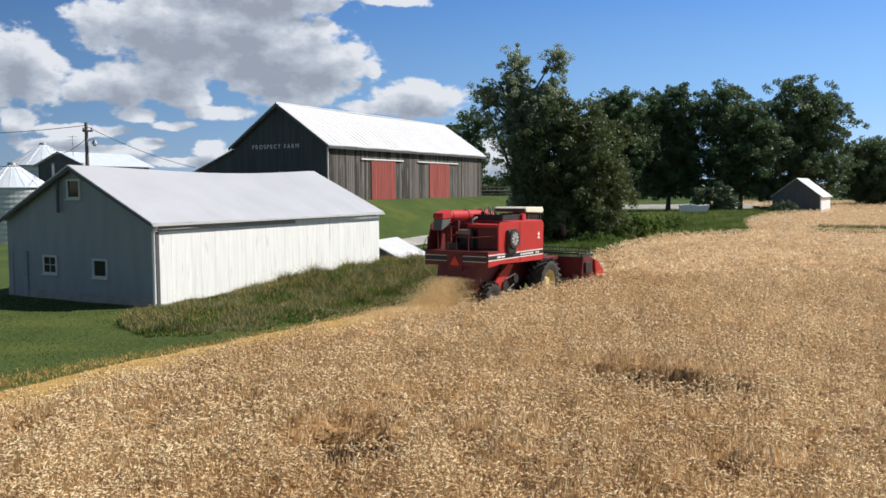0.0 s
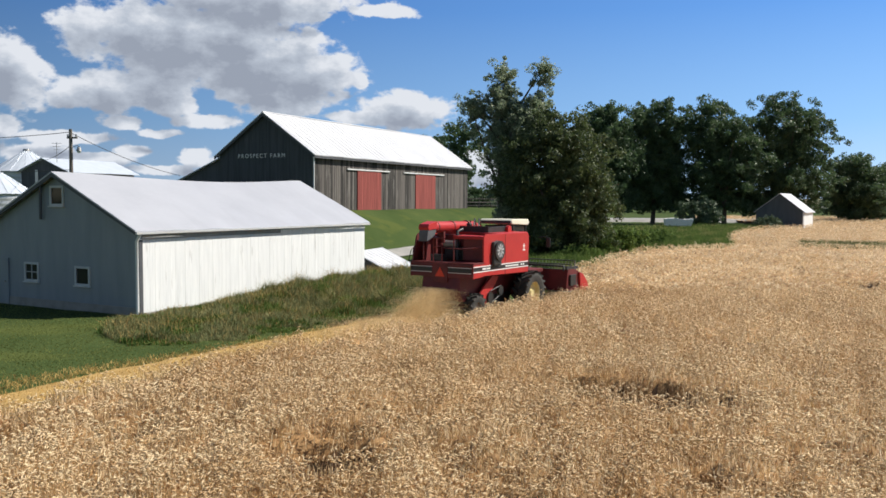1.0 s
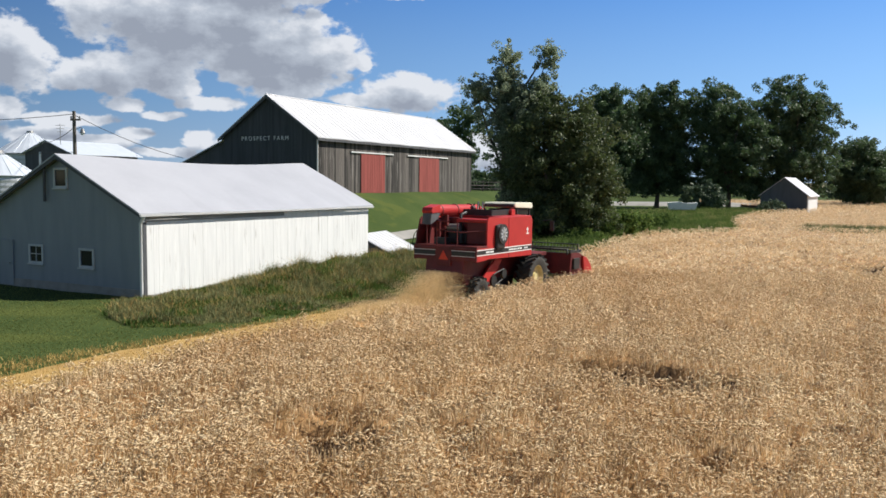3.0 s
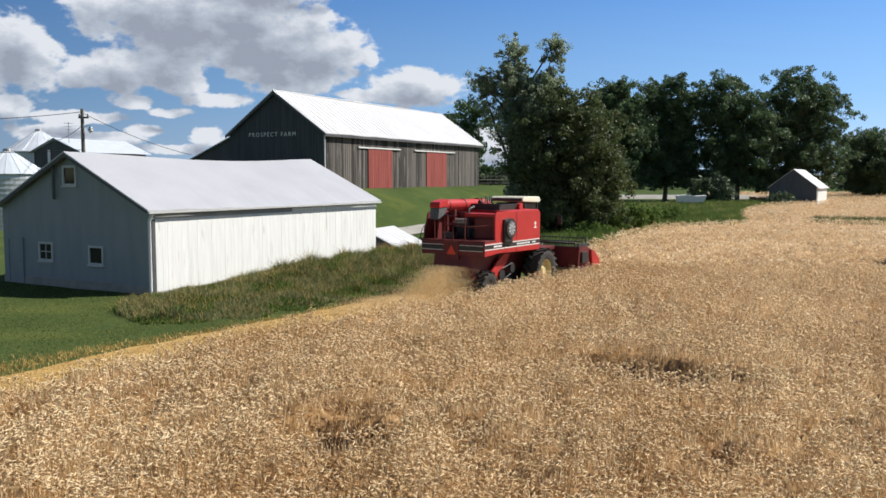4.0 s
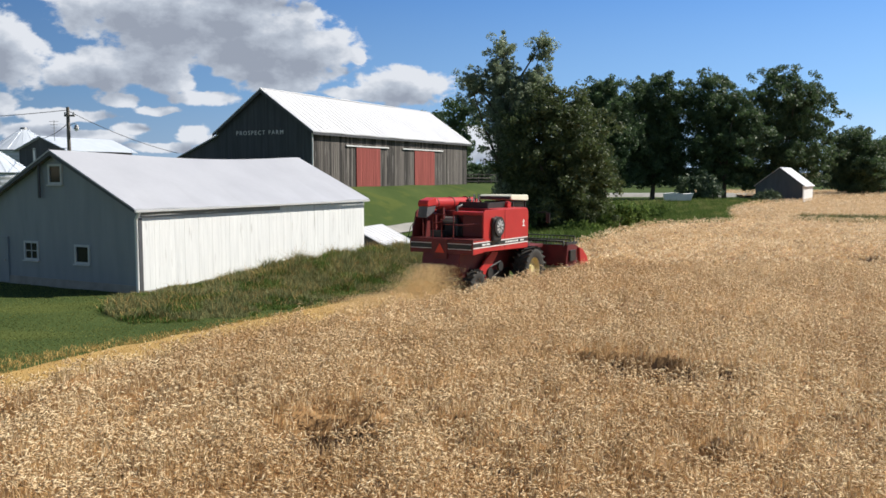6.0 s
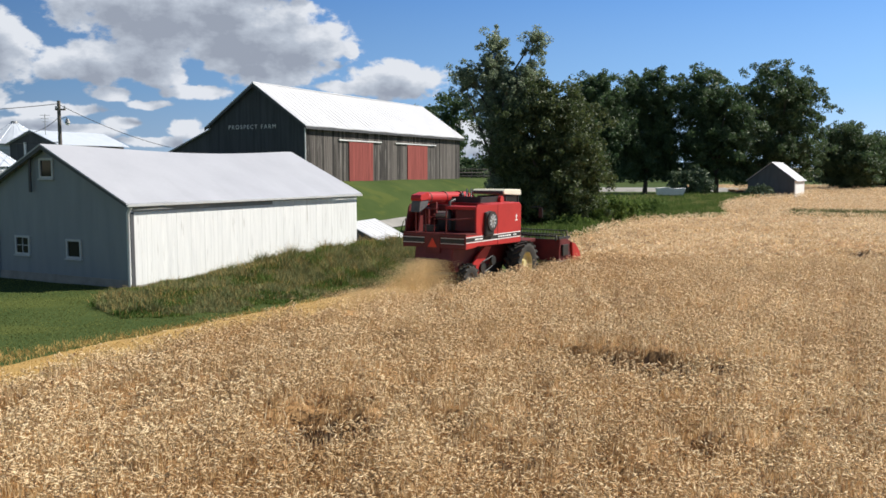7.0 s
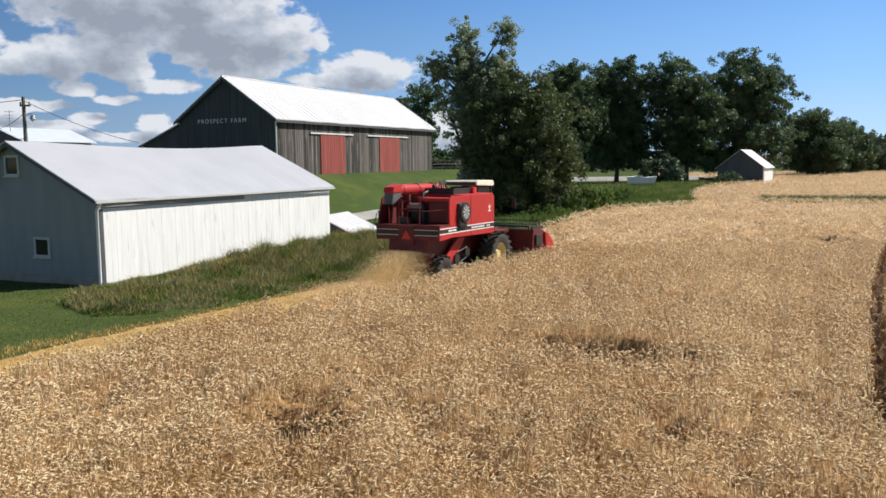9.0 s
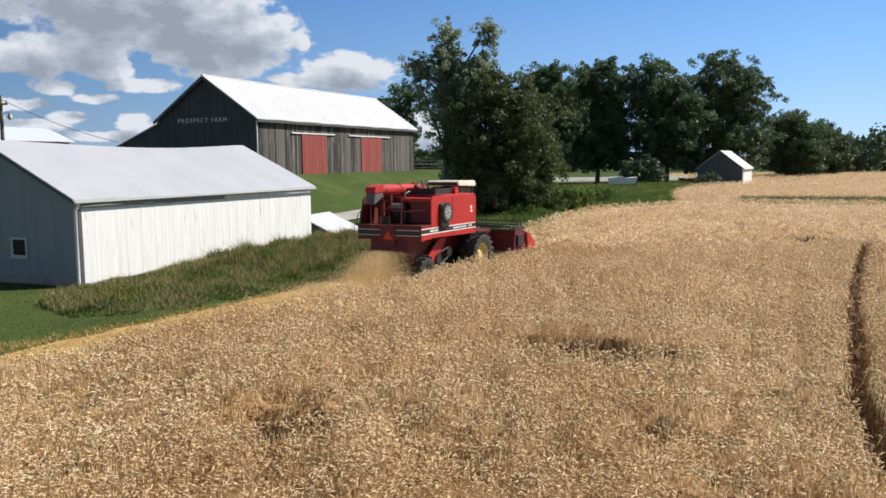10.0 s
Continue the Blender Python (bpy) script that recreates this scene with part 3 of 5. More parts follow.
def cloud_backdrop():
    """A far curved sheet that carries cumulus clouds; the sky shows between them."""
    R = 3000.0
    az = np.radians(np.linspace(-50, 45, 96))
    el = np.radians(np.linspace(0.2, 26, 40))
    A, E = np.meshgrid(az, el)
    v = np.stack([R * np.sin(A), R * np.cos(A), 4.5 + R * np.tan(E)], -1).reshape(-1, 3)
    i = np.arange(A.size).reshape(A.shape)
    f = np.stack([i[:-1, :-1], i[:-1, 1:], i[1:, 1:], i[1:, :-1]], -1).reshape(-1, 4)
    m = bpy.data.materials.new("cumulus_clouds")
    m.use_nodes = True
    n, li = m.node_tree.nodes, m.node_tree.links
    n.clear()
    uvn = n.new("ShaderNodeUVMap")
    g = cloud_group()
    one, two = n.new("ShaderNodeGroup"), n.new("ShaderNodeGroup")
    one.node_tree = two.node_tree = g
    li.new(uvn.outputs[0], one.inputs[0])
    sh = n.new("ShaderNodeVectorMath")
    sh.inputs[1].default_value = (0.55, 1.05, 0)
    li.new(uvn.outputs[0], sh.inputs[0])
    li.new(sh.outputs[0], two.inputs[0])
    al = n.new("ShaderNodeMapRange")
    al.interpolation_type = "SMOOTHSTEP"
    al.inputs["From Min"].default_value, al.inputs["From Max"].default_value = 0.0, 0.32
    li.new(one.outputs[0], al.inputs["Value"])
    lit = n.new("ShaderNodeMapRange")
    lit.inputs["From Min"].default_value, lit.inputs["From Max"].default_value = 0.0, 0.95
    li.new(two.outputs[0], lit.inputs["Value"])
    ramp = n.new("ShaderNodeValToRGB")
    ramp.color_ramp.elements[0].color = (0.555, 0.58, 0.625, 1)
    ramp.color_ramp.elements[1].color = (0.235, 0.265, 0.325, 1)
    mid = ramp.color_ramp.elements.new(0.45)
    mid.color = (0.36, 0.40, 0.465, 1)
    li.new(lit.outputs[0], ramp.inputs[0])
    em = n.new("ShaderNodeEmission")
    li.new(ramp.outputs[0], em.inputs["Color"])
    sep = n.new("ShaderNodeSeparateXYZ")
    li.new(uvn.outputs[0], sep.inputs[0])
    high = n.new("ShaderNodeMapRange")
    high.inputs["From Max"].default_value = 26.0
    li.new(sep.outputs["Y"], high.inputs["Value"])
    blue = n.new("ShaderNodeValToRGB")
    blue.color_ramp.elements[0].color = (0.34, 0.47, 0.62, 1)
    blue.color_ramp.elements[1].color = (0.024, 0.105, 0.36, 1)
    b2 = blue.color_ramp.elements.new(0.2)
    b2.color = (0.195, 0.36, 0.60, 1)
    b3 = blue.color_ramp.elements.new(0.48)
    b3.color = (0.092, 0.232, 0.53, 1)
    li.new(high.outputs[0], blue.inputs[0])
    tr = n.new("ShaderNodeEmission")
    li.new(blue.outputs[0], tr.inputs["Color"])
    across = n.new("ShaderNodeMapRange")
    across.inputs["From Min"].default_value, across.inputs["From Max"].default_value = -28.0, 28.0
    across.inputs["To Min"].default_value, across.inputs["To Max"].default_value = 0.60, 1.28
    li.new(sep.outputs["X"], across.inputs["Value"])
    li.new(across.outputs[0], tr.inputs["Strength"])
    mx = n.new("ShaderNodeMixShader")
    out = n.new("ShaderNodeOutputMaterial")
    li.new(al.outputs[0], mx.inputs[0])
    li.new(tr.outputs[0], mx.inputs[1])
    li.new(em.outputs[0], mx.inputs[2])
    li.new(mx.outputs[0], out.inputs["Surface"])
    ob = soup("backdrop", v, f, m)
    uv = ob.data.uv_layers.new(name="UVMap")
    deg = np.degrees(np.stack([A, E], -1).reshape(-1, 2))
    idx = np.zeros(len(ob.data.loops), np.int32)
    ob.data.loops.foreach_get("vertex_index", idx)
    uv.data.foreach_set("uv", deg[idx].astype(np.float32).ravel())
    tagged(ob, "blue summer sky with white cumulus clouds", "sky", kind="structure")


cloud_backdrop()


# ---- buildings ----
def sagging_roof(w0, w1, z0, z1, y0, y1, sag, thick, n=24):
    """One roof slope from the eave (w0, z0) to the ridge (w1, z1), drawn along y, sagging in the middle."""
    bm = bmesh.new()
    ys = [y0 + (y1 - y0) * k / n for k in range(n + 1)]
    rows = []
    for k, y in enumerate(ys):
        s = sag(k / n)
        low = 0.35 * s + 0.02 * math.sin(k * 1.7)
        rows.append([bm.verts.new((w0, y, z0 - low)), bm.verts.new(((w0 + w1) / 2, y, (z0 + z1) / 2 - 0.75 * s)), bm.verts.new((w1, y, z1 - s)),
                     bm.verts.new((w1, y, z1 - s - thick)), bm.verts.new(((w0 + w1) / 2, y, (z0 + z1) / 2 - 0.75 * s - thick)), bm.verts.new((w0, y, z0 - low - thick))])
    for a, b in zip(rows, rows[1:]):
        for j in range(6):
            bm.faces.new((a[j], a[(j + 1) % 6], b[(j + 1) % 6], b[j]))
    bm.faces.new(rows[0])
    bm.faces.new(rows[-1][::-1])
    bmesh.ops.recalc_face_normals(bm, faces=bm.faces)
    return bm


def roof_ribs(parent, w0, w1, z0, z1, y0, y1, sag, step, material, lift=0.006):
    """The standing seams of a metal roof, joined."""
    bm = bmesh.new()
    y = y0 + step / 2
    while y < y1:
        s = sag((y - y0) / (y1 - y0))
        a = Vector((w0, y, z0 - 0.35 * s + lift))
        c = Vector(((w0 + w1) / 2, y, (z0 + z1) / 2 - 0.75 * s + lift))
        b = Vector((w1, y, z1 - s + lift))
        for p, q in ((a, c), (c, b)):
            add_tube(bm, p, q, 0.014, seg=4, caps=False)
        y += step
    return part("roof_seams", bm, material, parent)


def plank_wall(name, material, parent, length, heights, step, x, seed, axis="y", thick=0.03, z0=0.0, gap=0.012, skip=()):
    """A boarded wall: a backing sheet and separate upright boards in front of it."""
    r = random.Random(seed)
    back = part(name, box((x - 0.06, 0, z0), (x - 0.02, length, heights)), material, parent)
    me = {}
    n = int(length / step)
    for k in range(n):
        y = k * step
        if any(a < y + step / 2 < b for a, b in skip):
            continue
        v = r.randrange(4)
        if v not in me:
            bm = box((0, gap / 2, 0), (thick, step - gap / 2, heights - z0), 0.003)
            d = bpy.data.meshes.new("board")
            bm.to_mesh(d)
            bm.free()
            d.materials.append(material)
            me[v] = d
        piece("board", me[v], back, pose(x - 0.02 + r.uniform(-0.003, 0.003), y, z0 + r.uniform(-0.03, 0.02), 0, 0, r.uniform(-0.1, 0.1)))
    return back


def window(parent, m, w, h, panes=(1, 1), frame_mat=None, sill=True):
    """A framed window set on a wall; local x across, z up, -y outward."""
    frame_mat = frame_mat or M_SASH
    win = part("window", box((-w / 2, 0.0, -h / 2), (w / 2, 0.03, h / 2)), M_PANE, parent, m=m)
    bm = bmesh.new()
    t = 0.09
    add_box(bm, (-w / 2 - t, -0.05, -h / 2 - t), (-w / 2, 0.02, h / 2 + t), 0.006)
    add_box(bm, (w / 2, -0.05, -h / 2 - t), (w / 2 + t, 0.02, h / 2 + t), 0.006)
    add_box(bm, (-w / 2, -0.048, h / 2), (w / 2, 0.018, h / 2 + t), 0.006)
    add_box(bm, (-w / 2, -0.048, -h / 2 - t), (w / 2, 0.018, -h / 2), 0.006)
    part("window_frame", bm, frame_mat, win)
    bm = bmesh.new()
    for k in range(1, panes[0]):
        xx = -w / 2 + w * k / panes[0]
        add_box(bm, (xx - 0.015, -0.03, -h / 2), (xx + 0.015, -0.004, h / 2))
    for k in range(1, panes[1]):
        zz = -h / 2 + h * k / panes[1]
        add_box(bm, (-w / 2, -0.026, zz - 0.015), (w / 2, -0.006, zz + 0.015))
    if bm.verts:
        part("glazing_bar", bm, frame_mat, win)
    else:
        bm.free()
    if sill:
        part("window_sill", box((-w / 2 - 0.12, -0.11, -h / 2 - 0.14), (w / 2 + 0.12, 0.0, -h / 2 - 0.092), 0.006), frame_mat, win)
    return win


def build_shed():
    W, L, E, Rz = SHED_W, SHED_L, SHED_EAVE, SHED_RIDGE
    s = thing("white_shed", SHED, "long low white board shed with a sagging pale metal roof", "shed")

    def sag(t):
        return 0.42 * math.sin(math.pi * min(1, t * 1.02)) ** 1.2 * (0.55 + 0.75 * t) * 0.55
    # gables, far side and door take the siding colour that holds shade
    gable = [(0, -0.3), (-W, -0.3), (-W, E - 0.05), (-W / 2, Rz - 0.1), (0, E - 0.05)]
    front = part("gable_wall", prism(gable, "y", 0.0, 0.15), M_SHADED_WALL, s, "pale siding with its shade in the grey")
    part("gable_wall", prism(gable, "y", L - 0.15, L), M_SHADED_WALL, s)
    part("side_wall", box((-W, 0.15, -0.3), (-W + 0.15, L - 0.15, E - 0.1)), M_SHADED_WALL, s)
    # lit long side: boards
    plank_wall("side_wall", M_WHITE_BOARD, s, L, E - 0.34, 0.26, 0.0, 4, z0=0.12, gap=0.003)
    part("foundation", box((-0.14, 0.16, -0.4), (-0.005, L, 0.12)), M_CONCRETE, s)
    part("eave_board", prism([(0.0, E - 0.36), (0.03, E - 0.36), (0.03, E - 0.06), (0.0, E - 0.06)], "y", 0.15, 8.3), M_EAVE_BOARD, s, "bare grey board under the eave")
    part("eave_board", prism([(0.0, E - 0.36), (0.025, E - 0.36), (0.025, E - 0.2), (0.0, E - 0.2)], "y", 8.3, L), M_WHITE_BOARD, s)
    over = 0.17
    slope = (Rz - E) / (W / 2)
    for sx in (1, -1):
        w0 = over if sx > 0 else -W - over
        z0 = E - slope * over + 0.08
        part("roof_slope", sagging_roof(w0, -W / 2, z0, Rz + 0.08, -0.3, L + 0.25, sag, 0.06), M_ROOF, s, "pale weathered metal roofing", smooth=False)
    # dark barge boards on the gable
    for sx in (1, -1):
        x0 = over if sx > 0 else -W - over
        z0 = E - slope * over
        part("barge_board", prism([(x0, z0 - 0.10), (x0, z0 + 0.03), (-W / 2, Rz + 0.02), (-W / 2, Rz - 0.14)], "y", -0.28, -0.24), M_DARK_TRIM, s)
    part("gutter", prism([(over, E - 0.15), (over + 0.08, E - 0.15), (over + 0.10, E - 0.07), (over + 0.02, E - 0.07)], "y", -0.3, L + 0.2), M_TRIM, s)
    sweep([(over + 0.05, -0.12, E - 0.15), (0.0, -0.09, E - 0.42), (0.0, -0.09, 0.05)], 0.06, "downpipe", M_TRIM, s)
    part("corner_trim", box((0.012, 0.0, 0.0), (0.04, 0.16, E - 0.37)), M_DARK_TRIM, s)
    window(s, pose(-3.13, -0.005, 1.39), 0.70, 0.60, (1, 1))
    window(s, pose(-6.22, -0.005, 1.42), 0.74, 0.62, (2, 2))
    window(s, pose(-4.57, -0.005, 4.56), 0.66, 0.64, (1, 1))
    # flue pipe
    sweep([(-5.45, -0.12, 3.6), (-5.45, -0.12, Rz - 0.42)], 0.06, "flue_pipe", M_DARK_TRIM, s)
    d = part("door", box((-8.62, -0.05, 0.02), (-7.78, -0.005, 1.86), 0.01), M_SHADED_WALL, s, "pale plank door in the same shade-grey")
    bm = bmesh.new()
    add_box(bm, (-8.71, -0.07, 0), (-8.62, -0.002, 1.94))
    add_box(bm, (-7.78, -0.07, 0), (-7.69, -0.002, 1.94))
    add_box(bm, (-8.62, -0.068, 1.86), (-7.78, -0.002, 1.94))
    part("door_frame", bm, M_SHADED_WALL, d)
    part("door_handle", tube((-7.9, -0.1, 0.95), (-7.9, -0.03, 0.95), 0.03), M_STEEL, d)
    part("foundation", box((-W, -0.04, -0.4), (-0.05, -0.001, 0.32)), M_STONE, s)


build_shed()


def build_barn():
    W, L, E, Rz = BARN_W, BARN_L, BARN_EAVE, BARN_RIDGE
    b = thing("barn", BARN, "large weathered timber bank barn with a white metal roof", "barn")
    flat = lambda t: 0.05 * math.sin(math.pi * t)
    gable = [(0, -3.6), (-W, -3.6), (-W, E), (-W / 2, Rz), (0, E)]
    part("gable_wall", prism(gable, "y", 0.0, 0.2), M_BLACK_BOARD, b, "near-black boards")
    part("gable_wall", prism(gable, "y", L - 0.2, L), M_BLACK_BOARD, b)
    part("side_wall", box((-W, 0.2, -3.6), (-W + 0.2, L - 0.2, E - 0.1)), M_BLACK_BOARD, b)
    doors = ((6.45, 10.45), (17.0, 21.2))
    rails = ((4.85, 11.95), (14.6, 23.1))
    plank_wall("side_wall", M_OLD_BOARD, b, L, E - 0.12, 0.3, 0.0, 9, z0=-0.05, gap=0.02)
    part("foundation", box((-0.25, 0.2, -3.6), (-0.03, L - 0.2, -0.05)), M_STONE, b)
    # upright battens on the gable
    for k in range(1, 34):
        x = -k * W / 34
        top = E + (Rz - E) * (1 - abs(x + W / 2) / (W / 2))
        part("batten", box((x - 0.012, -0.018, -3.0), (x + 0.012, 0.0, top - 0.08)), M_BLACK_BOARD, b)
    slope = (Rz - E) / (W / 2)
    over = 0.38
    for sx in (1, -1):
        w0 = over if sx > 0 else -W - over
        z0 = E - slope * over + 0.1
        part("roof_slope", sagging_roof(w0, -W / 2, z0, Rz + 0.1, -0.35, L + 0.5, flat, 0.08), M_WHITE_ROOF, b, "bright white metal roofing")
        if sx > 0:
            roof_ribs(b, w0, -W / 2, z0, Rz + 0.1, -0.35, L + 0.5, flat, 0.75, M_WHITE_ROOF)
        part("barge_board", prism([(w0, z0 - 0.28), (w0, z0 - 0.09), (-W / 2, Rz - 0.0), (-W / 2, Rz - 0.24)], "y", -0.33, -0.28), M_DARK_TRIM, b)
    part("ridge_cap", tube((-W / 2, -0.35, Rz + 0.1), (-W / 2, L + 0.5, Rz + 0.1), 0.06), M_WHITE_ROOF, b)
    part("fascia", box((over - 0.06, -0.3, E - slope * over - 0.2), (over - 0.02, L + 0.4, E - slope * over + 0.0)), M_DARK_TRIM, b)
    sweep([(0.1, -0.05, E - 0.25), (0.1, -0.05, -1.5)], 0.06, "downpipe", M_TRIM, b)
    # sliding doors
    for k, (y0, y1) in enumerate(doors):
        d = part("sliding_door", box((0.035, y0, -0.05), (0.07, y1, 3.42)), M_RED_DOOR, b, "faded red board sliding door")
        n = int((y1 - y0) / 0.3)
        st = (y1 - y0) / n
        bm = box((0, 0.008, 0), (0.02, st - 0.008, 3.47), 0.004)
        me = bpy.data.meshes.new("board")
        bm.to_mesh(me)
        bm.free()
        me.materials.append(M_RED_DOOR)
        for i in range(n):
            piece("board", me, d, pose(0.072, y0 + i * st, -0.05 + 0.01 * math.sin(i * 2.3 + k)))
        part("door_rail", box((0.03, rails[k][0], 3.49), (0.14, rails[k][1], 3.60), 0.01), M_TRIM, b, "white door track cover")
        if k:
            part("ramp", prism([(0.1, -0.05), (2.0, -0.5), (2.0, -0.9), (0.1, -0.9)], "y", y0 - 0.3, y1 + 0.2), M_OLD_BOARD, b, "plank ramp")
    # painted letters on the gable
    cu = bpy.data.curves.new("lettering", "FONT")
    cu.body, cu.size, cu.space_character, cu.align_x, cu.extrude = "PROSPECT FARM", 0.50, 1.42, "CENTER", 0.01
    cu.materials.append(M_TRIM)
    t = new("lettering", cu)
    t.parent = b
    t.matrix_basis = pose(-W / 2 - 0.4, -0.03, 4.38, 90, 0, 0)
    tagged(t, "spaced white capital letters")
    # lean-to behind the far eave
    lean = [(-W, -3.6), (-W - 6.0, -3.6), (-W - 6.0, 2.05), (-W, 4.42)]
    part("lean_to_wall", prism(lean, "y", 0.3, 0.5), M_BLACK_BOARD, b)
    part("lean_to_roof", prism([(-W, 4.43), (-W - 6.4, 1.9), (-W - 6.4, 2.0), (-W, 4.53)], "y", 0.0, 22), M_ROOF, b)


build_barn()


def build_hut():
    x0, y0 = 58.9, 134.0
    h = thing("garage", pose(x0, y0, 0, 0, 0, -33), "small pale shed with a white roof beyond the wheat", "shed")
    W, L, E, Rz = 7.4, 9.0, 3.1, 5.95
    gable = [(0, -0.3), (-W, -0.3), (-W, E), (-W / 2, Rz - 0.1), (0, E)]
    # gables and far wall wear the shade-darkened siding, the sunny side white
    part("gable_wall", prism(gable, "y", 0.0, 0.15), M_HUT_WALL, h)
    part("gable_wall", prism(gable, "y", L - 0.15, L), M_HUT_WALL, h)
    part("side_wall", box((-0.15, 0.15, -0.3), (0, L - 0.15, E - 0.05)), M_WHITE_BOARD, h)
    part("side_wall", box((-W, 0.15, -0.3), (-W + 0.15, L - 0.15, E - 0.05)), M_HUT_WALL, h)
    flat = lambda t: 0.0
    sl = (Rz - E) / (W / 2)
    for w0 in (0.3, -W - 0.3):
        part("roof_slope", sagging_roof(w0, -W / 2, E - sl * 0.3, Rz, -0.3, L + 0.3, flat, 0.08, 4), M_WHITE_ROOF, h)
    part("corner_board", box((-0.16, -0.02, 0), (0.015, 0.13, E - 0.1)), M_TRIM, h)


build_hut()


def build_low_roof():
    c = thing("cellar_roof", SHED @ pose(0.6, 16.8, 0.0, 0, 0, 10.6), "low lean-to with a patched white metal roof", "lean-to")
    part("roof", prism([(-2.15, 1.50), (0.05, 0.44), (0.05, 0.50), (-2.15, 1.57)], "y", 0.2, 4.6), M_WHITE_ROOF, c)
    for y in (0.35, 4.3):
        part("side_wall", prism([(-2.1, -0.3), (-0.1, -0.3), (-0.1, 0.46), (-2.1, 1.44)], "y", y, y + 0.12), M_DARK_TRIM, c)
    part("rear_wall", box((-2.13, 0.47, -0.3), (-2.03, 4.3, 1.42)), M_DARK_TRIM, c)
    bm = bmesh.new()
    for k in range(8):
        add_tube(bm, (-2.15, 0.4 + k * 0.57, 1.565), (0.05, 0.4 + k * 0.57, 0.505), 0.018, seg=4)
    part("roof_seams", bm, M_WHITE_ROOF, c)
    for x, y, w in ((-1.3, 0.9, 0.7), (-0.7, 2.6, 0.55)):
        z = 1.56 - (x + 2.15) * 0.482
        part("patch", prism([(x, z + 0.012), (x + w, z + 0.012 - 0.482 * w), (x + w, z + 0.03 - 0.482 * w), (x, z + 0.03)], "y", y, y + 0.8), M_TRIM, c)


build_low_roof()


# ---- trees and far woods ----
def build_trees():
    # the tall pale poplar with two tops, and the dark elm beside it
    def shrunk(lobes):
        return [(0.865 * dx, 0.865 * dy, 0.865 * z + 0.61, 0.865 * rx, 0.865 * rz) for dx, dy, z, rx, rz in lobes]
    tree("poplar_tree", 4.85, 62.7, shrunk([(0.0, 0, 15.4, 0.6, 1.5), (0.0, 0, 14.0, 1.15, 1.8), (-0.3, 0, 12.2, 1.9, 1.8), (-2.4, 0, 11.9, 1.25, 1.7), (3.4, 0, 15.0, 0.45, 1.5), (3.4, 0, 13.6, 0.8, 1.6), (2.9, 0, 11.9, 1.4, 1.7), (1.6, 0, 10.8, 2.2, 2.0), (-0.3, 0, 9.2, 1.7, 1.7),
         (1.0, 0, 7.4, 1.9, 2.6), (1.4, 0, 4.8, 1.8, 2.4), (1.0, 0, 2.8, 1.6, 1.8)]),
         0.34, 1350, 50, 0.095, 0.36, M_LEAF_PALE, "tall airy grey-green poplar with two tops", 3, limbs=18, trunk_top=0.95, ragged=0.14)
    tree("elm_tree", 8.05, 59.7, shrunk([(0.4, 0, 10.0, 2.0, 2.2), (1.6, 0, 8.0, 2.5, 2.9), (3.2, 0, 5.6, 1.9, 3.0), (-1.9, 0, 7.2, 2.0, 3.4), (-2.4, 0, 3.6, 1.9, 2.8), (0.6, 0, 4.4, 3.4, 3.4), (3.4, 0, 3.0, 1.8, 2.2), (0.2, 0, 1.8, 3.2, 1.6)]),
         0.36, 1000, 84, 0.115, 0.62, M_LEAF_OLIVE, "dense dark olive tree with a drooping crown", 5, limbs=14, ragged=0.2)
    # row of big maples by the road: place, height, radius, then how far the top stands off the trunk
    rows = [(32.2, 160, 24.0, 5.0, 0.0, 11), (42.6, 165, 26.2, 6.0, -0.3, 12), (56.2, 164, 25.2, 8.0, -3.0, 13), (70.4, 169, 27.6, 9.0, -0.8, 14), (91.0, 181, 15.2, 5.6, -1.0, 15), (104, 195, 13.4, 5.6, 0.0, 16)]
    for x, y, h, rad, off, sd in rows:
        tree("maple_tree", x, y, [(off, 0, h * 0.75, rad * 0.78, h * 0.21), (off * 0.3 + rad * 0.32, 0, h * 0.63, rad * 0.76, h * 0.21), (-rad * 0.42, 0, h * 0.54, rad * 0.62, h * 0.25), (rad * 0.48, 0, h * 0.46, rad * 0.66, h * 0.26), (0, -1, h * 0.36, rad * 0.92, h * 0.2), (-rad * 0.35, 0.5, h * 0.24, rad * 0.72, h * 0.14), (rad * 0.45, 0.5, h * 0.22, rad * 0.72, h * 0.14)],
             0.55, 1250, 60, 0.235, 1.0, M_LEAF, "big dark green maple beside the road", sd, "maples by the road", limbs=10)
    # trees behind the barn
    for x, y, h, rad, sd in ((3.2, 122, 14.5, 3.0, 21), (-1.0, 132, 14.5, 2.4, 22)):
        tree("ash_tree", x, y, [(0, 0, h * 0.8, rad, h * 0.2), (0, 0, h * 0.5, rad * 0.8, h * 0.25)], 0.3, 120, 40, 0.3, 1.0, M_LEAF, "slim green tree behind the barn", sd, limbs=6)
    # far woods along the fields
    r = np.random.RandomState(9)
    cs, rs = [], []
    for x0, x1, y, h in ((112, 330, 245, 15), (-30, 40, 420, 9), (30, 130, 330, 10), (-420, -60, 620, 9), (300, 700, 420, 17), (120, 165, 215, 11)):
        n = int(abs(x1 - x0) * 5)
        x = r.uniform(x0, x1, n)
        top = h * (0.75 + 0.3 * wave_noise(x, 0 * x + y, 30, 7) + 0.12 * wave_noise(x, 0 * x, 9, 8))
        cs.append(np.stack([x, y + r.uniform(-8, 8, n), top * r.uniform(0.05, 1.0, n) ** 0.7], -1))
        rs.append(np.full(n, 2.2) * r.uniform(0.6, 1.2, n))
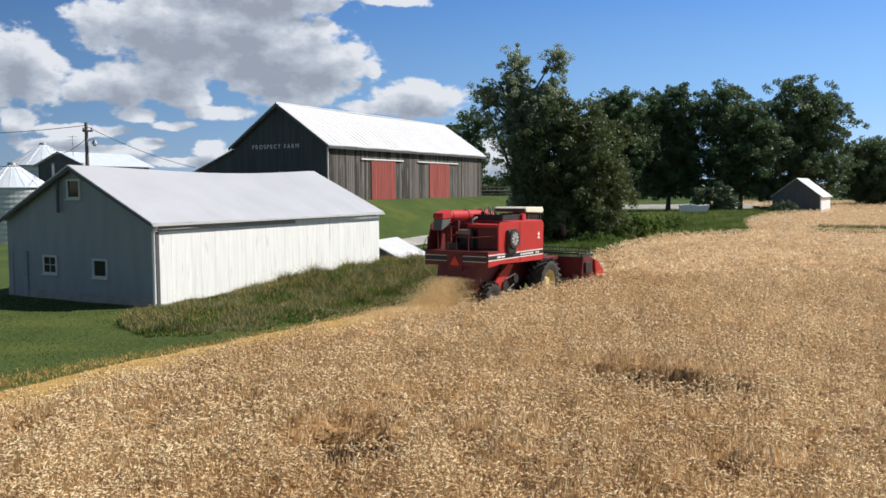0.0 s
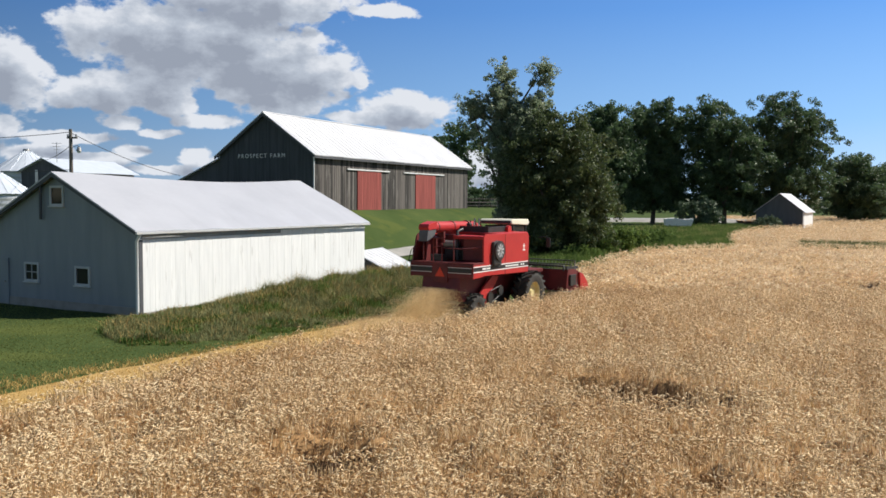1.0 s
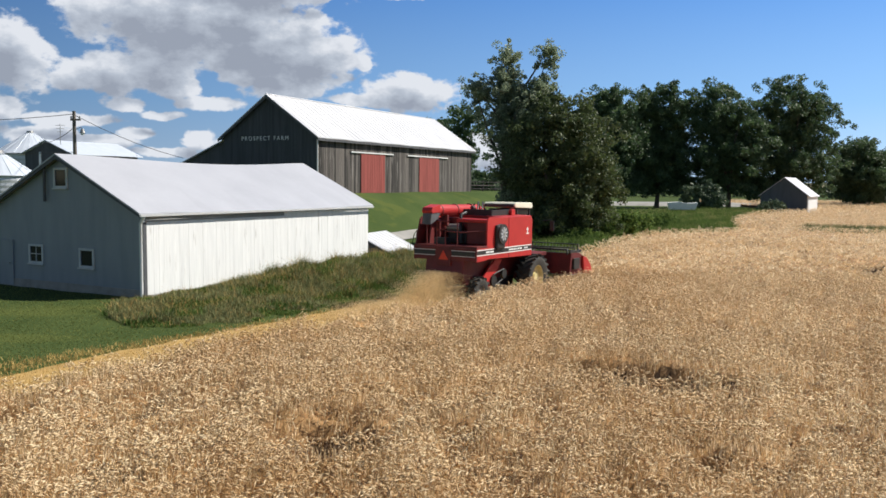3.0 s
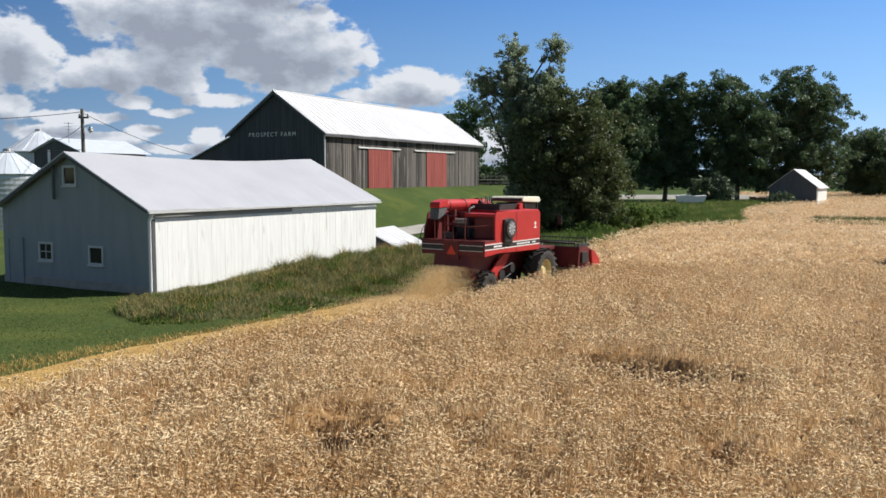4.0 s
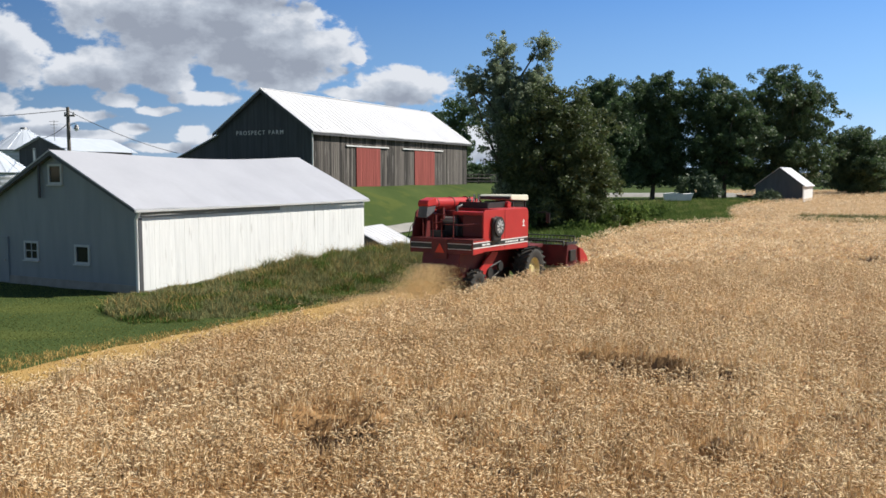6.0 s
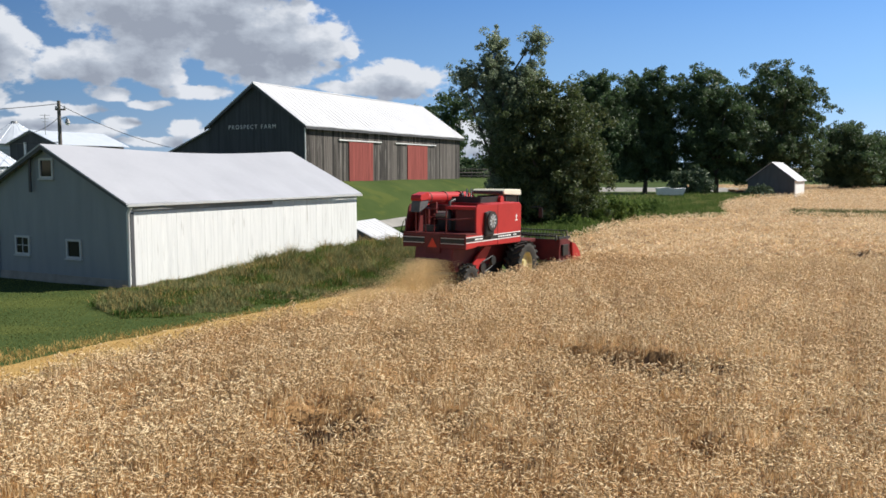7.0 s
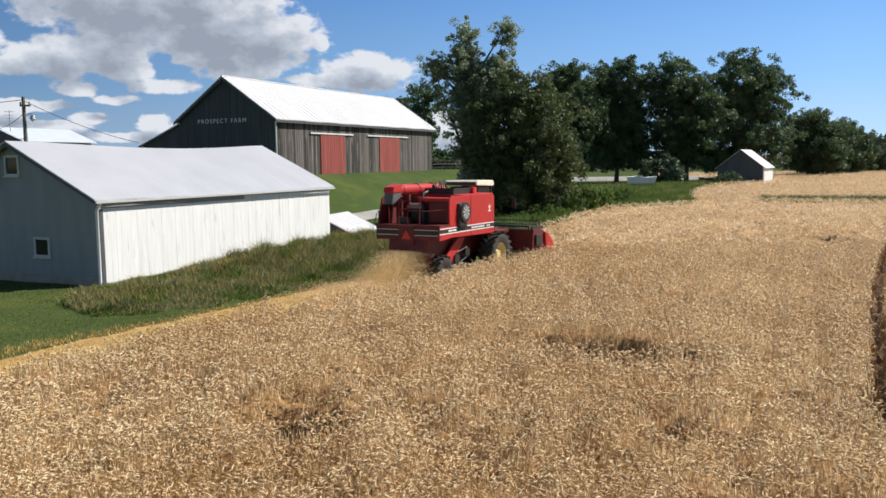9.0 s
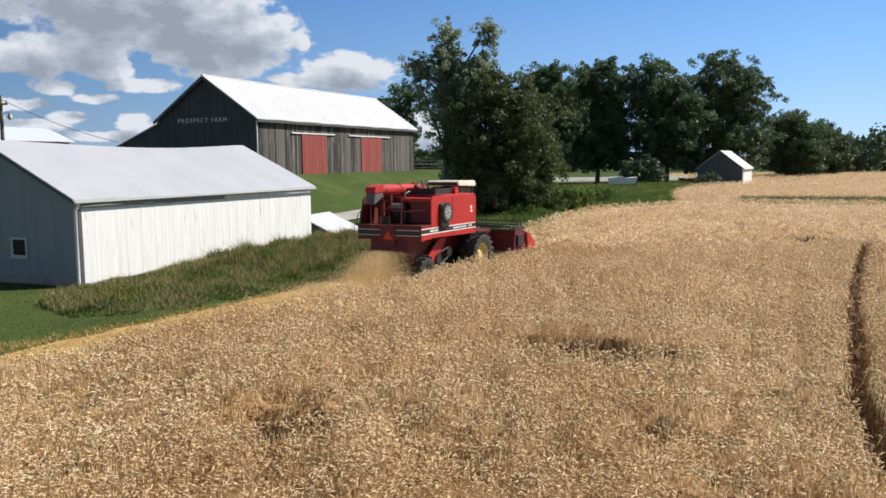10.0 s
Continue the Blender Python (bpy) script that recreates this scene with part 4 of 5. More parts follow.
    w = thing("far_woods", pose(0, 0, 0), "distant hazy green woods along the fields", "woods", kind="stuff")
    leaf_cloud("woods", np.concatenate(cs), np.concatenate(rs), 10, 0.95, M_LEAF_FAR, r, w)


build_trees()


def bush(name, x, y, rx, h, material, label, seed, per=40, size=0.1, n=60, category="bush", group="", clump=0.4):
    r = np.random.RandomState(seed)
    t = thing(name, pose(x, y, float(ground_z(x, y))), label, category, group)
    d = r.normal(size=(n, 3))
    d /= np.linalg.norm(d, axis=1)[:, None]
    c = d * np.array([rx, rx * 0.7, h * 0.55]) * (r.uniform(0.3, 1, n) ** 0.5)[:, None] + (0, 0, h * 0.5)
    c[:, 2] = np.maximum(c[:, 2], 0.08)
    bm = bmesh.new()
    for k in range(7):
        add_tube(bm, (0, 0, -0.1), c[k] * 0.8, 0.05, 0.015, 5)
    part("stem", bm, M_BARK, t)
    leaf_cloud("foliage", c, np.full(n, clump) * r.uniform(0.6, 1.3, n), per, size, material, r, t)
    return t


def build_bushes():
    k = 0
    for x, y, rx, h in ((13.2, 62.0, 1.7, 2.5), (15.6, 68.0, 1.9, 2.1), (9.6, 57.2, 1.7, 1.2), (11.6, 63.5, 1.5, 1.5), (18.5, 76.0, 2.2, 1.6), (17.5, 82, 2.5, 2.0), (22.0, 86.0, 2.4, 1.5), (5.0, 57.0, 1.8, 1.0)):
        k += 1
        bush("weed_clump", x, y, rx, h, M_WEED, "rank bright green weeds beside the field", 40 + k, 34, 0.13, 80, "weeds", "weed clumps", 0.45)
    bush("shrub", 51.8, 131, 2.2, 2.0, M_LEAF_FAR, "grey-green shrub beside the garage", 61, 30, 0.25, 50, clump=0.7)
    bush("shrub", 120, 214, 7.0, 7.5, M_LEAF_FAR, "rounded grey-green shrub at the field's end", 62, 34, 0.5, 120, clump=1.6)
    bush("shrub", 47, 150, 4.0, 4.5, M_LEAF_FAR, "grey-green shrub under the maples", 63, 34, 0.35, 80, clump=1.0)


build_bushes()


# ---- grass ----
def stubble_width(y):
    return np.interp(y, [16, 20, 24, 28], [3.7, 3.9, 4.6, 4.9])



def build_grass():
    r = np.random.RandomState(12)
    # tall seeding grass along the shed's long side and round its corner
    n = 130000
    q, p = r.uniform(-4.6, 23, n), r.uniform(-0.4, 8.5, n)
    a = radians(SHED_TURN)
    x = SHED_X + p * math.cos(a) - q * math.sin(a)
    y = SHED_Y + p * math.sin(a) + q * math.cos(a)
    rag = 0.5 * wave_noise(x, y, 2.2, 14)
    front = np.interp(q, [-4.6, -4.4, -3.65, -1.85, 0.7, 3.8, 12, 23], [4.6, 5.1, 5.84, 6.9, 7.3, 7.4, 7.0, 6.5]) + rag
    wall = np.interp(q, [-4.6, -4.4, -3.5, -1.4, 0.0, 27], [4.6, 4.3, 2.0, 0.5, 0.15, 0.2]) + 0.4 * rag * (q < 0)
    keep = (p < front) & (p > wall)
    keep &= ~((x + 2.7) ** 2 + (y - 48.4) ** 2 < 8)
    x, y, p, q, front = x[keep], y[keep], p[keep], q[keep], front[keep]
    near_wall = smoothstep(0.0, 1.2, p)
    h = (0.24 + 0.20 * smoothstep(2, 8, q)) * (0.55 + 0.45 * near_wall) * (1 + 0.55 * wave_noise(x, y, 2.0, 6)) * np.clip((front - p) / 1.2, 0.3, 1) * r.uniform(0.6, 1.4, len(x))
    g = thing("tall_grass", pose(0, 0, 0), "tall unmown seeding grass along the shed", "grass", kind="stuff")
    gz = ground_z(x, y)
    dry = r.uniform(0, 1, len(x)) < 0.10 + 0.10 * (wave_noise(x, y, 3.0, 15) > 0.2)
    leafy = ~dry & (wave_noise(x, y, 2.6, 16) > 0.12)
    for sel, m_, w_, k in ((dry, M_STUBBLE, 0.010, 1.25), (leafy, M_WEED, 0.03, 0.8), (~dry & ~leafy, M_BLADE, 0.016, 1.0)):
        blades("grass_blades", x[sel], y[sel], gz[sel], np.maximum(h[sel] * k, 0.10), w_, 0.65, m_, r, g)
    # lawn tufts, thinning out into the stubble
    n = 110000
    x, y = r.uniform(-22, 4, n), r.uniform(15, 36, n)
    keep = (x < edge_x(y) - stubble_width(y) + 0.5 - np.abs(r.normal(0, 0.6, n))) & (np.abs(x) < 0.60 * y + 1)
    u, v = shed_local(x, y)
    keep &= ~((u < 0) & (v > -0.1))
    x, y = x[keep], y[keep]
    l = thing("lawn_grass", pose(0, 0, 0), "short mown green lawn grass", "grass", kind="stuff")
    blades("grass_blades", x, y, ground_z(x, y), r.uniform(0.012, 0.035, len(x)), 0.02, 2.2, M_LAWN_BLADE, r, l)
    # rough grass by the field's far edge
    n = 75000
    y = r.uniform(48, 140, n)
    x = edge_x(y) - np.abs(r.normal(0, 0.07, n)) * y + 0.3
    f = thing("verge_grass", pose(0, 0, 0), "rough green verge between wheat and trees", "grass", kind="stuff")
    gz = ground_z(x, y)
    weedy = wave_noise(x, y, 7.0, 44) + 0.3 * (y < 90) > 0.25
    for sel, m_, w_, k in ((weedy, M_WEED, 0.05, 1.25), (~weedy, M_PALE_GRASS, 0.035, 1.0)):
        blades("grass_blades", x[sel], y[sel], gz[sel], k * r.uniform(0.25, 0.95, sel.sum()), w_, 0.45, m_, r, f)


build_grass()


def build_field_strip():
    r = np.random.RandomState(17)
    n = 20000
    x = r.uniform(34.0, 75, n)
    y = 77 - 0.45 * (x - 34) + r.normal(0, 1.5, n)
    f = thing("field_weeds", pose(0, 0, 0), "green weedy strip across the wheat field", "weeds", kind="stuff")
    blades("weed_blades", x, y, 0 * x, r.uniform(0.4, 1.15, n), 0.06, 0.4, M_BLADE, r, f)


build_field_strip()

# ---- field ----
strip_sheet("stubble_strip", lambda y: edge_x(y) - stubble_width(y) + 0.2 * wave_noise(y, 0 * y, 1.7, 33), lambda y: edge_x(y) + 0.3, 4.0, 36.0, 0.05, M_STUBBLE, "golden cut stubble along the standing wheat", "stubble", 0.5)
strip_sheet("field_soil", lambda y: edge_x(y), lambda y: np.maximum(edge_x(y) + 60, 0.8 * y + 60), -20.0, 224.0, 0.03, M_SHADE_SOIL, "dry brown field soil under the wheat", "soil", 2.0)


def build_road():
    """The road beyond the trees, on a low bank."""
    xs = np.linspace(-90, 78, 60)
    prof = [(178.0, -0.2), (180.0, 0.50), (188.0, 0.72), (190.0, 0.0)]
    v = np.array([[x, y, z] for x in xs for y, z in prof])
    i = np.arange(len(v)).reshape(len(xs), 4)
    f = np.stack([i[:-1, :-1], i[1:, :-1], i[1:, 1:], i[:-1, 1:]], -1).reshape(-1, 4)
    tagged(soup("road", v, f, M_ROAD), "pale paved road past the trees", "road", kind="structure")


build_road()


def build_fence():
    fn = thing("paddock_fence", pose(3.4, 100.5, 3.5, 0, 0, 34), "weathered grey rail fence beside the barn", "fence")
    for k in range(5):
        part("post", box((k * 1.9 - 0.07, -0.07, -0.4), (k * 1.9 + 0.07, 0.07, 1.35), 0.01), M_OLD_BOARD, fn)
    for k in range(4):
        for z in (0.35, 0.75, 1.15):
            part("rail", box((k * 1.9 - 0.02, -0.11, z - 0.06), (k * 1.9 + 1.92, -0.072, z + 0.06), 0.005), M_OLD_BOARD, fn)


build_fence()
bush("hedge", 6.5, 113, 5.5, 3.2, M_LEAF, "dark clipped hedge behind the fence", 71, 40, 0.3, 110, "hedge", clump=0.8)


def build_stubble():
    r = np.random.RandomState(21)
    n = 42000
    y = r.uniform(12, 35, n)
    row = r.randint(0, 28, n)
    x = edge_x(y) - 0.1 - row * 0.17 + r.normal(0, 0.03, n) - np.abs(r.normal(0, 0.5, n)) * (row > 22)
    s = thing("stubble", pose(0, 0, 0), "short golden straw stubble in rows", "stubble", kind="stuff")
    blades("stubble_straws", x, y, ground_z(x, y), r.uniform(0.04, 0.11, n), 0.012, 0.6, M_GOLD, r, s)


build_stubble()
wheat_field()


# ---- combine harvester ----
M_SPOUT = mat("grey_rubber", (0.06, 0.06, 0.065), (0.13, 0.13, 0.135), 3, 0.8)

# local: +y ahead, +x to its right, origin on the ground under the rear right corner of the platform
def wheel(parent, x, y, r, w, rim_r, lugs, label, hub=1, rim_mat=None):
    """A tyre with bar lugs on a dished rim."""
    bm = bmesh.new()
    prof = [(rim_r, -w * 0.40), (r * 0.80, -w * 0.5), (r * 0.94, -w * 0.47), (r, -w * 0.34), (r * 1.01, 0), (r, w * 0.34), (r * 0.94, w * 0.47), (r * 0.80, w * 0.5), (rim_r, w * 0.40)]
    n = 36
    rings = [[bm.verts.new((b, a * math.cos(2 * math.pi * k / n), a * math.sin(2 * math.pi * k / n))) for a, b in prof] for k in range(n)]
    for k in range(n):
        p, q = rings[k], rings[(k + 1) % n]
        for j in range(len(prof) - 1):
            bm.faces.new((p[j], p[j + 1], q[j + 1], q[j]))
    bmesh.ops.recalc_face_normals(bm, faces=bm.faces)
    wh = part("wheel", bm, M_RUBBER, parent, label, pose(x, y, r), smooth=True)
    bm = bmesh.new()
    for k in range(lugs):
        for s in (1, -1):
            a = 2 * math.pi * (k + (0.5 if s < 0 else 0)) / lugs
            m = Matrix.Rotation(a, 4, "X") @ Matrix.Translation((s * w * 0.25, 0, r * 1.005)) @ Matrix.Rotation(s * 0.7, 4, "Z")
            add_box(bm, (-w * 0.33, -0.035, -0.05), (w * 0.33, 0.035, 0.055), 0, m)
    part("tread", bm, M_RUBBER, wh)
    bm = bmesh.new()
    dish = [(rim_r, hub * w * 0.40), (rim_r * 0.92, hub * w * 0.36), (rim_r * 0.80, hub * w * 0.16), (rim_r * 0.35, hub * w * 0.12), (rim_r * 0.30, hub * w * 0.26), (0.001, hub * w * 0.26)]
    rings = [[bm.verts.new((b, a * math.cos(2 * math.pi * k / n), a * math.sin(2 * math.pi * k / n))) for a, b in dish] for k in range(n)]
    for k in range(n):
        p, q = rings[k], rings[(k + 1) % n]
        for j in range(len(dish) - 1):
            bm.faces.new((p[j], p[j + 1], q[j + 1], q[j]))
    bmesh.ops.recalc_face_normals(bm, faces=bm.faces)
    part("rim", bm, rim_mat or M_YELLOW, wh)
    bm = bmesh.new()
    for k in range(8):
        a = 2 * math.pi * k / 8
        c, s = math.cos(a) * rim_r * 0.5, math.sin(a) * rim_r * 0.5
        add_tube(bm, (hub * w * 0.12, c, s), (hub * w * 0.17, c, s), 0.022, seg=6)
    part("bolt_ring", bm, M_STEEL, wh)
    return wh


def build_combine():
    c = thing("combine_harvester", pose(1.25, 29.1, 0, 0, 0, -32.6), "dusty red combine harvester cutting the edge of the wheat", "combine")
    W = 2.66                                    # body lies from x = -W to 0
    # chest of the machine: grain tank and side panels, rounded at the upper edges
    part("side_panel", prism([(0.72, 1.78), (2.35, 1.74), (2.35, 3.26), (0.86, 3.28), (0.74, 3.16)], "x", -0.07, 0.0, 0.02), M_RED, c, "bright red side panel")
    part("side_panel", prism([(2.36, 1.74), (4.28, 1.70), (4.32, 3.12), (4.2, 3.26), (2.36, 3.26)], "x", -0.07, 0.0, 0.02), M_RED, c, "bright red side panel")
    part("side_panel", prism([(0.0, 1.72), (4.28, 1.70), (4.32, 3.12), (4.2, 3.26), (0.86, 3.28), (0.74, 2.3), (0.0, 2.26)], "x", -W, -W + 0.07, 0.02), M_RED, c)
    part("tank_top", prism([(-0.02, 3.2), (-W + 0.02, 3.2), (-W + 0.02, 3.26), (-1.3, 3.30), (-0.02, 3.27)], "y", 1.9, 4.2, 0.012), M_RED, c)
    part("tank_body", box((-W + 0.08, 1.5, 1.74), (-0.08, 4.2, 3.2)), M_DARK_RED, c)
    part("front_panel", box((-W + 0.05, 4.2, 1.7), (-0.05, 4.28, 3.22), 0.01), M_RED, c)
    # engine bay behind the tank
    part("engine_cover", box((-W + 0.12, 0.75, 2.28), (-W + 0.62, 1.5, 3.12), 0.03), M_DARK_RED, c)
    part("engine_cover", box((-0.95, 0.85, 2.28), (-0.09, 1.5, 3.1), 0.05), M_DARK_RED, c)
    part("engine_block", box((-1.9, 1.1, 2.28), (-1.1, 1.52, 2.75), 0.04), M_BLACK, c)
    part("bay_roof", box((-1.35, 0.8, 3.08), (-0.07, 1.92, 3.2), 0.02), M_RED, c)
    sweep([(-1.25, 0.95, 2.3), (-1.25, 0.95, 3.35), (-1.25, 1.3, 3.42)], 0.06, "exhaust_pipe", M_BLACK, c)
    # rear platform with its striped apron
    part("platform", box((-W, 0.0, 2.2), (0.0, 0.86, 2.27), 0.01), M_DARK_RED, c)
    part("apron_side", prism([(0.0, 1.72), (0.73, 1.76), (0.73, 2.2), (0.0, 2.2)], "x", -0.05, 0.0, 0.008), M_RED, c)
    for x0, x1 in ((-W, -1.66), (-1.06, 0.0)):
        part("apron", box((x0, -0.03, 1.74), (x1, 0.03, 2.2), 0.01), M_DARK_RED, c)
        part("apron_stripe", box((x0 + 0.03, -0.038, 1.93), (x1 - 0.06, -0.031, 2.08)), M_BLACK, c)
        for z in (1.90, 2.09):
            part("pin_stripe", box((x0 + 0.03, -0.040, z), (x1 - 0.06, -0.0315, z + 0.016)), M_WHITE, c)
    part("apron", box((-1.66, -0.05, 1.55), (-1.06, 0.03, 2.24), 0.012), M_DARK_RED, c)
    bm = bmesh.new()
    tri = [bm.verts.new(p) for p in ((-1.56, -0.058, 1.76), (-1.16, -0.058, 1.76), (-1.36, -0.058, 2.10))]
    bm.faces.new(tri)
    ex = bmesh.ops.extrude_face_region(bm, geom=bm.faces[:])
    bmesh.ops.translate(bm, vec=(0, -0.012, 0), verts=[v for v in ex["geom"] if isinstance(v, bmesh.types.BMVert)])
    bmesh.ops.recalc_face_normals(bm, faces=bm.faces)
    part("warning_triangle", bm, M_ORANGE, c, "red and orange slow vehicle triangle")
    # stripes along the side
    def band(name, y0, y1, off, h, material, lift):
        part(name, prism([(y0, 1.98 + off - 0.003 * y0), (y1, 1.98 + off - 0.003 * y1), (y1, 1.98 + off + h - 0.003 * y1), (y0, 1.98 + off + h - 0.003 * y0)], "x", 0.001, lift), material, c)
    band("side_stripe", 0.0, 4.25, 0.0, 0.13, M_BLACK, 0.006)
    band("pin_stripe", 0.0, 4.25, -0.045, 0.035, M_WHITE, 0.007)
    band("pin_stripe", 0.0, 4.25, 0.14, 0.035, M_WHITE, 0.007)
    for k, (a, b) in enumerate(((2.38, 2.52), (2.56, 2.7), (2.74, 2.9), (2.94, 3.05), (3.08, 3.22), (3.26, 3.42), (3.62, 3.74), (3.78, 3.9), (0.62, 0.9), (0.94, 1.2))):
        band("decal_bar", a, b, 0.035, 0.06, M_WHITE, 0.009)
    bm = bmesh.new()
    add_box(bm, (0.001, 3.86, 2.56), (0.006, 3.92, 2.82))
    add_box(bm, (0.001, 3.78, 2.56), (0.0055, 4.0, 2.60))
    add_box(bm, (0.001, 3.80, 2.72), (0.0055, 3.98, 2.76))
    part("side_emblem", bm, M_WHITE, c, "pale plain emblem")
    part("panel_seam", box((0.001, 2.35, 1.74), (0.004, 2.362, 3.24)), M_BLACK, c)
    # rotary air screen on the side
    sc = part("air_screen", tube((-0.1, 1.66, 2.66), (0.17, 1.66, 2.66), 0.38, 0.36, 28), M_BLACK, c, "black rotary air screen with pale blades")
    part("screen_box", box((-0.05, 1.28, 2.1), (0.12, 1.9, 3.0), 0.08), M_BLACK, c)
    bm = bmesh.new()
    for k in range(9):
        m = Matrix.Translation((0.175, 1.66, 2.66)) @ Matrix.Rotation(k * math.pi / 4.5, 4, "X")
        vs = [bm.verts.new(m @ Vector(p)) for p in ((0, 0.018, 0.05), (0, -0.018, 0.05), (0, -0.05, 0.22), (0, 0.008, 0.25))]
        f = bm.faces.new(vs)
    ex = bmesh.ops.extrude_face_region(bm, geom=bm.faces[:])
    bmesh.ops.translate(bm, vec=(0.012, 0, 0), verts=[v for v in ex["geom"] if isinstance(v, bmesh.types.BMVert)])
    bmesh.ops.recalc_face_normals(bm, faces=bm.faces)
    part("blade", bm, M_SASH, sc)
    part("screen_ring", tube((0.165, 1.66, 2.66), (0.178, 1.66, 2.66), 0.27, 0.27, 28), M_SPOUT, sc)
    part("hub", tube((0.17, 1.66, 2.66), (0.21, 1.66, 2.66), 0.06, seg=14), M_STEEL, sc)
    # unloading auger folded back along the far side
    ax = -2.02
    part("auger_tube", tube((ax, 0.35, 3.50), (ax, 3.45, 3.46), 0.21, seg=22), M_RED, c, "red unloading auger folded back", smooth=False)
    for y in (0.6, 1.7, 2.8):
        part("auger_band", tube((ax, y, 3.495), (ax, y + 0.05, 3.495), 0.222, seg=22), M_DARK_RED, c)
    part("auger_hood", prism([(-0.16, 3.50), (-0.10, 3.62), (0.42, 3.72), (0.42, 3.44), (-0.12, 3.40)], "x", ax - 0.215, ax + 0.215, 0.02), M_RED, c, "red hood over the auger's mouth")
    part("auger_spout", prism([(-0.13, 3.41), (0.46, 3.44), (0.34, 3.22), (0.0, 3.06), (-0.2, 3.0)], "x", ax - 0.19, ax + 0.19, 0.02), M_SPOUT, c, "grey rubber auger spout")
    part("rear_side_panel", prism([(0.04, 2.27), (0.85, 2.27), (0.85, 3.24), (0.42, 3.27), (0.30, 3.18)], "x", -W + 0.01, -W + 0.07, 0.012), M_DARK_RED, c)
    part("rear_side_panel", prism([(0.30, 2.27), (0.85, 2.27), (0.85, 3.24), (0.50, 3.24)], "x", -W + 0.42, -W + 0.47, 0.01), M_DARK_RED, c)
    for x in (-1.75, -1.55):
        sweep([(x, 3.2, 3.5), (x + 0.1, 2.9, 3.78), (x + 0.25, 2.6, 3.55), (x + 0.3, 2.4, 3.25)], 0.03, "hydraulic_hose", M_BLACK, c)
    part("air_cleaner", tube((-0.9, 1.15, 2.95), (-0.25, 1.15, 2.95), 0.2, seg=18), M_DARK_RED, c)
    part("battery_box", box((-2.0, 0.3, 2.28), (-1.5, 0.62, 2.52), 0.02), M_BLACK, c)
    part("muffler", tube((-1.95, 1.2, 2.85), (-1.35, 1.2, 2.85), 0.14, seg=14), M_STEEL, c)
    part("auger_elbow", tube((ax, 3.35, 3.46), (ax + 0.2, 3.6, 3.1), 0.25, seg=18), M_RED, c)
    part("auger_cradle", box((ax - 0.15, 1.0, 2.9), (ax + 0.15, 1.12, 3.32), 0.02), M_DARK_RED, c)
    part("lamp", tube((ax + 0.35, 2.6, 3.55), (ax + 0.35, 2.45, 3.55), 0.08, seg=14), M_BLACK, c)
    sweep([(ax + 0.35, 2.6, 3.2), (ax + 0.35, 2.6, 3.72)], 0.025, "lamp_post", M_BLACK, c)
    # hand rails
    rails = [[(-W + 0.06, 0.06, 2.27), (-W + 0.06, 0.06, 2.75), (-W + 0.06, 0.7, 2.75)], [(-1.72, 0.05, 2.27), (-1.72, 0.05, 3.12), (-1.2, 0.05, 3.12)],
             [(-1.35, 0.05, 2.27), (-1.35, 0.05, 2.78), (-0.55, 0.05, 2.76), (-0.12, 0.7, 2.80)], [(-0.85, 0.05, 2.27), (-0.85, 0.05, 3.1)], [(-2.15, 0.06, 2.27), (-2.15, 0.06, 3.1)],
             [(-1.72, 0.05, 2.78), (-1.3, 0.05, 2.86)]]
    for p in rails:
        sweep(p, 0.022, "hand_rail", M_DARK_RED, c)
    # straw hood and chassis, in the shade-darkened red
    part("straw_hood", prism([(0.25, 0.85), (1.9, 0.8), (1.9, 1.8), (0.05, 1.76), (-0.05, 1.25)], "x", -2.15, -0.55, 0.03), M_DARK_RED, c, "dusty straw hood with shade darkened into its red")
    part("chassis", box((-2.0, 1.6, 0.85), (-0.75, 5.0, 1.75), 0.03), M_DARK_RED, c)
    part("side_shield", prism([(0.95, 0.62), (1.45, 0.62), (2.5, 1.64), (2.0, 1.68), (1.45, 1.38), (1.0, 0.98)], "x", -0.42, -0.34, 0.015), M_RED, c, "red shield over the drive")
    part("pulley", tube((-0.36, 1.75, 0.9), (-0.26, 1.75, 0.9), 0.2, seg=20), M_BLACK, c)
    part("pulley", tube((-0.36, 2.55, 1.1), (-0.26, 2.55, 1.1), 0.18, seg=20), M_BLACK, c)
    sweep([(-0.3, 1.75, 1.13), (-0.3, 2.55, 1.28)], 0.025, "drive_belt", M_BLACK, c)
    sweep([(-0.3, 1.75, 0.67), (-0.3, 2.55, 0.92)], 0.025, "drive_belt", M_BLACK, c)
    # black box added under the belly to imitate the machine's shade
    part("belly_shade_box", box((-2.0, 1.3, 0.42), (-0.7, 4.1, 0.9), 0.02), M_BLACK, c)
    part("rear_axle", box((-2.1, 0.7, 0.5), (-0.5, 0.86, 0.72), 0.02), M_DARK_RED, c)
    part("spreader", tube((-1.35, 0.1, 0.78), (-1.35, 0.1, 0.86), 0.5, seg=20), M_STEEL, c)
    part("front_axle", box((-2.5, 4.25, 0.72), (-0.1, 4.6, 1.0), 0.02), M_DARK_RED, c)
    wheel(c, -0.38, 0.78, 0.54, 0.34, 0.28, 14, "rear steering wheel with grey rim", 1, M_STEEL)
    wheel(c, -2.22, 0.78, 0.54, 0.34, 0.28, 14, "rear steering wheel with grey rim", -1, M_STEEL)
    wheel(c, -0.02, 4.42, 0.84, 0.62, 0.47, 20, "big lugged drive wheel with pale yellow rim", 1)
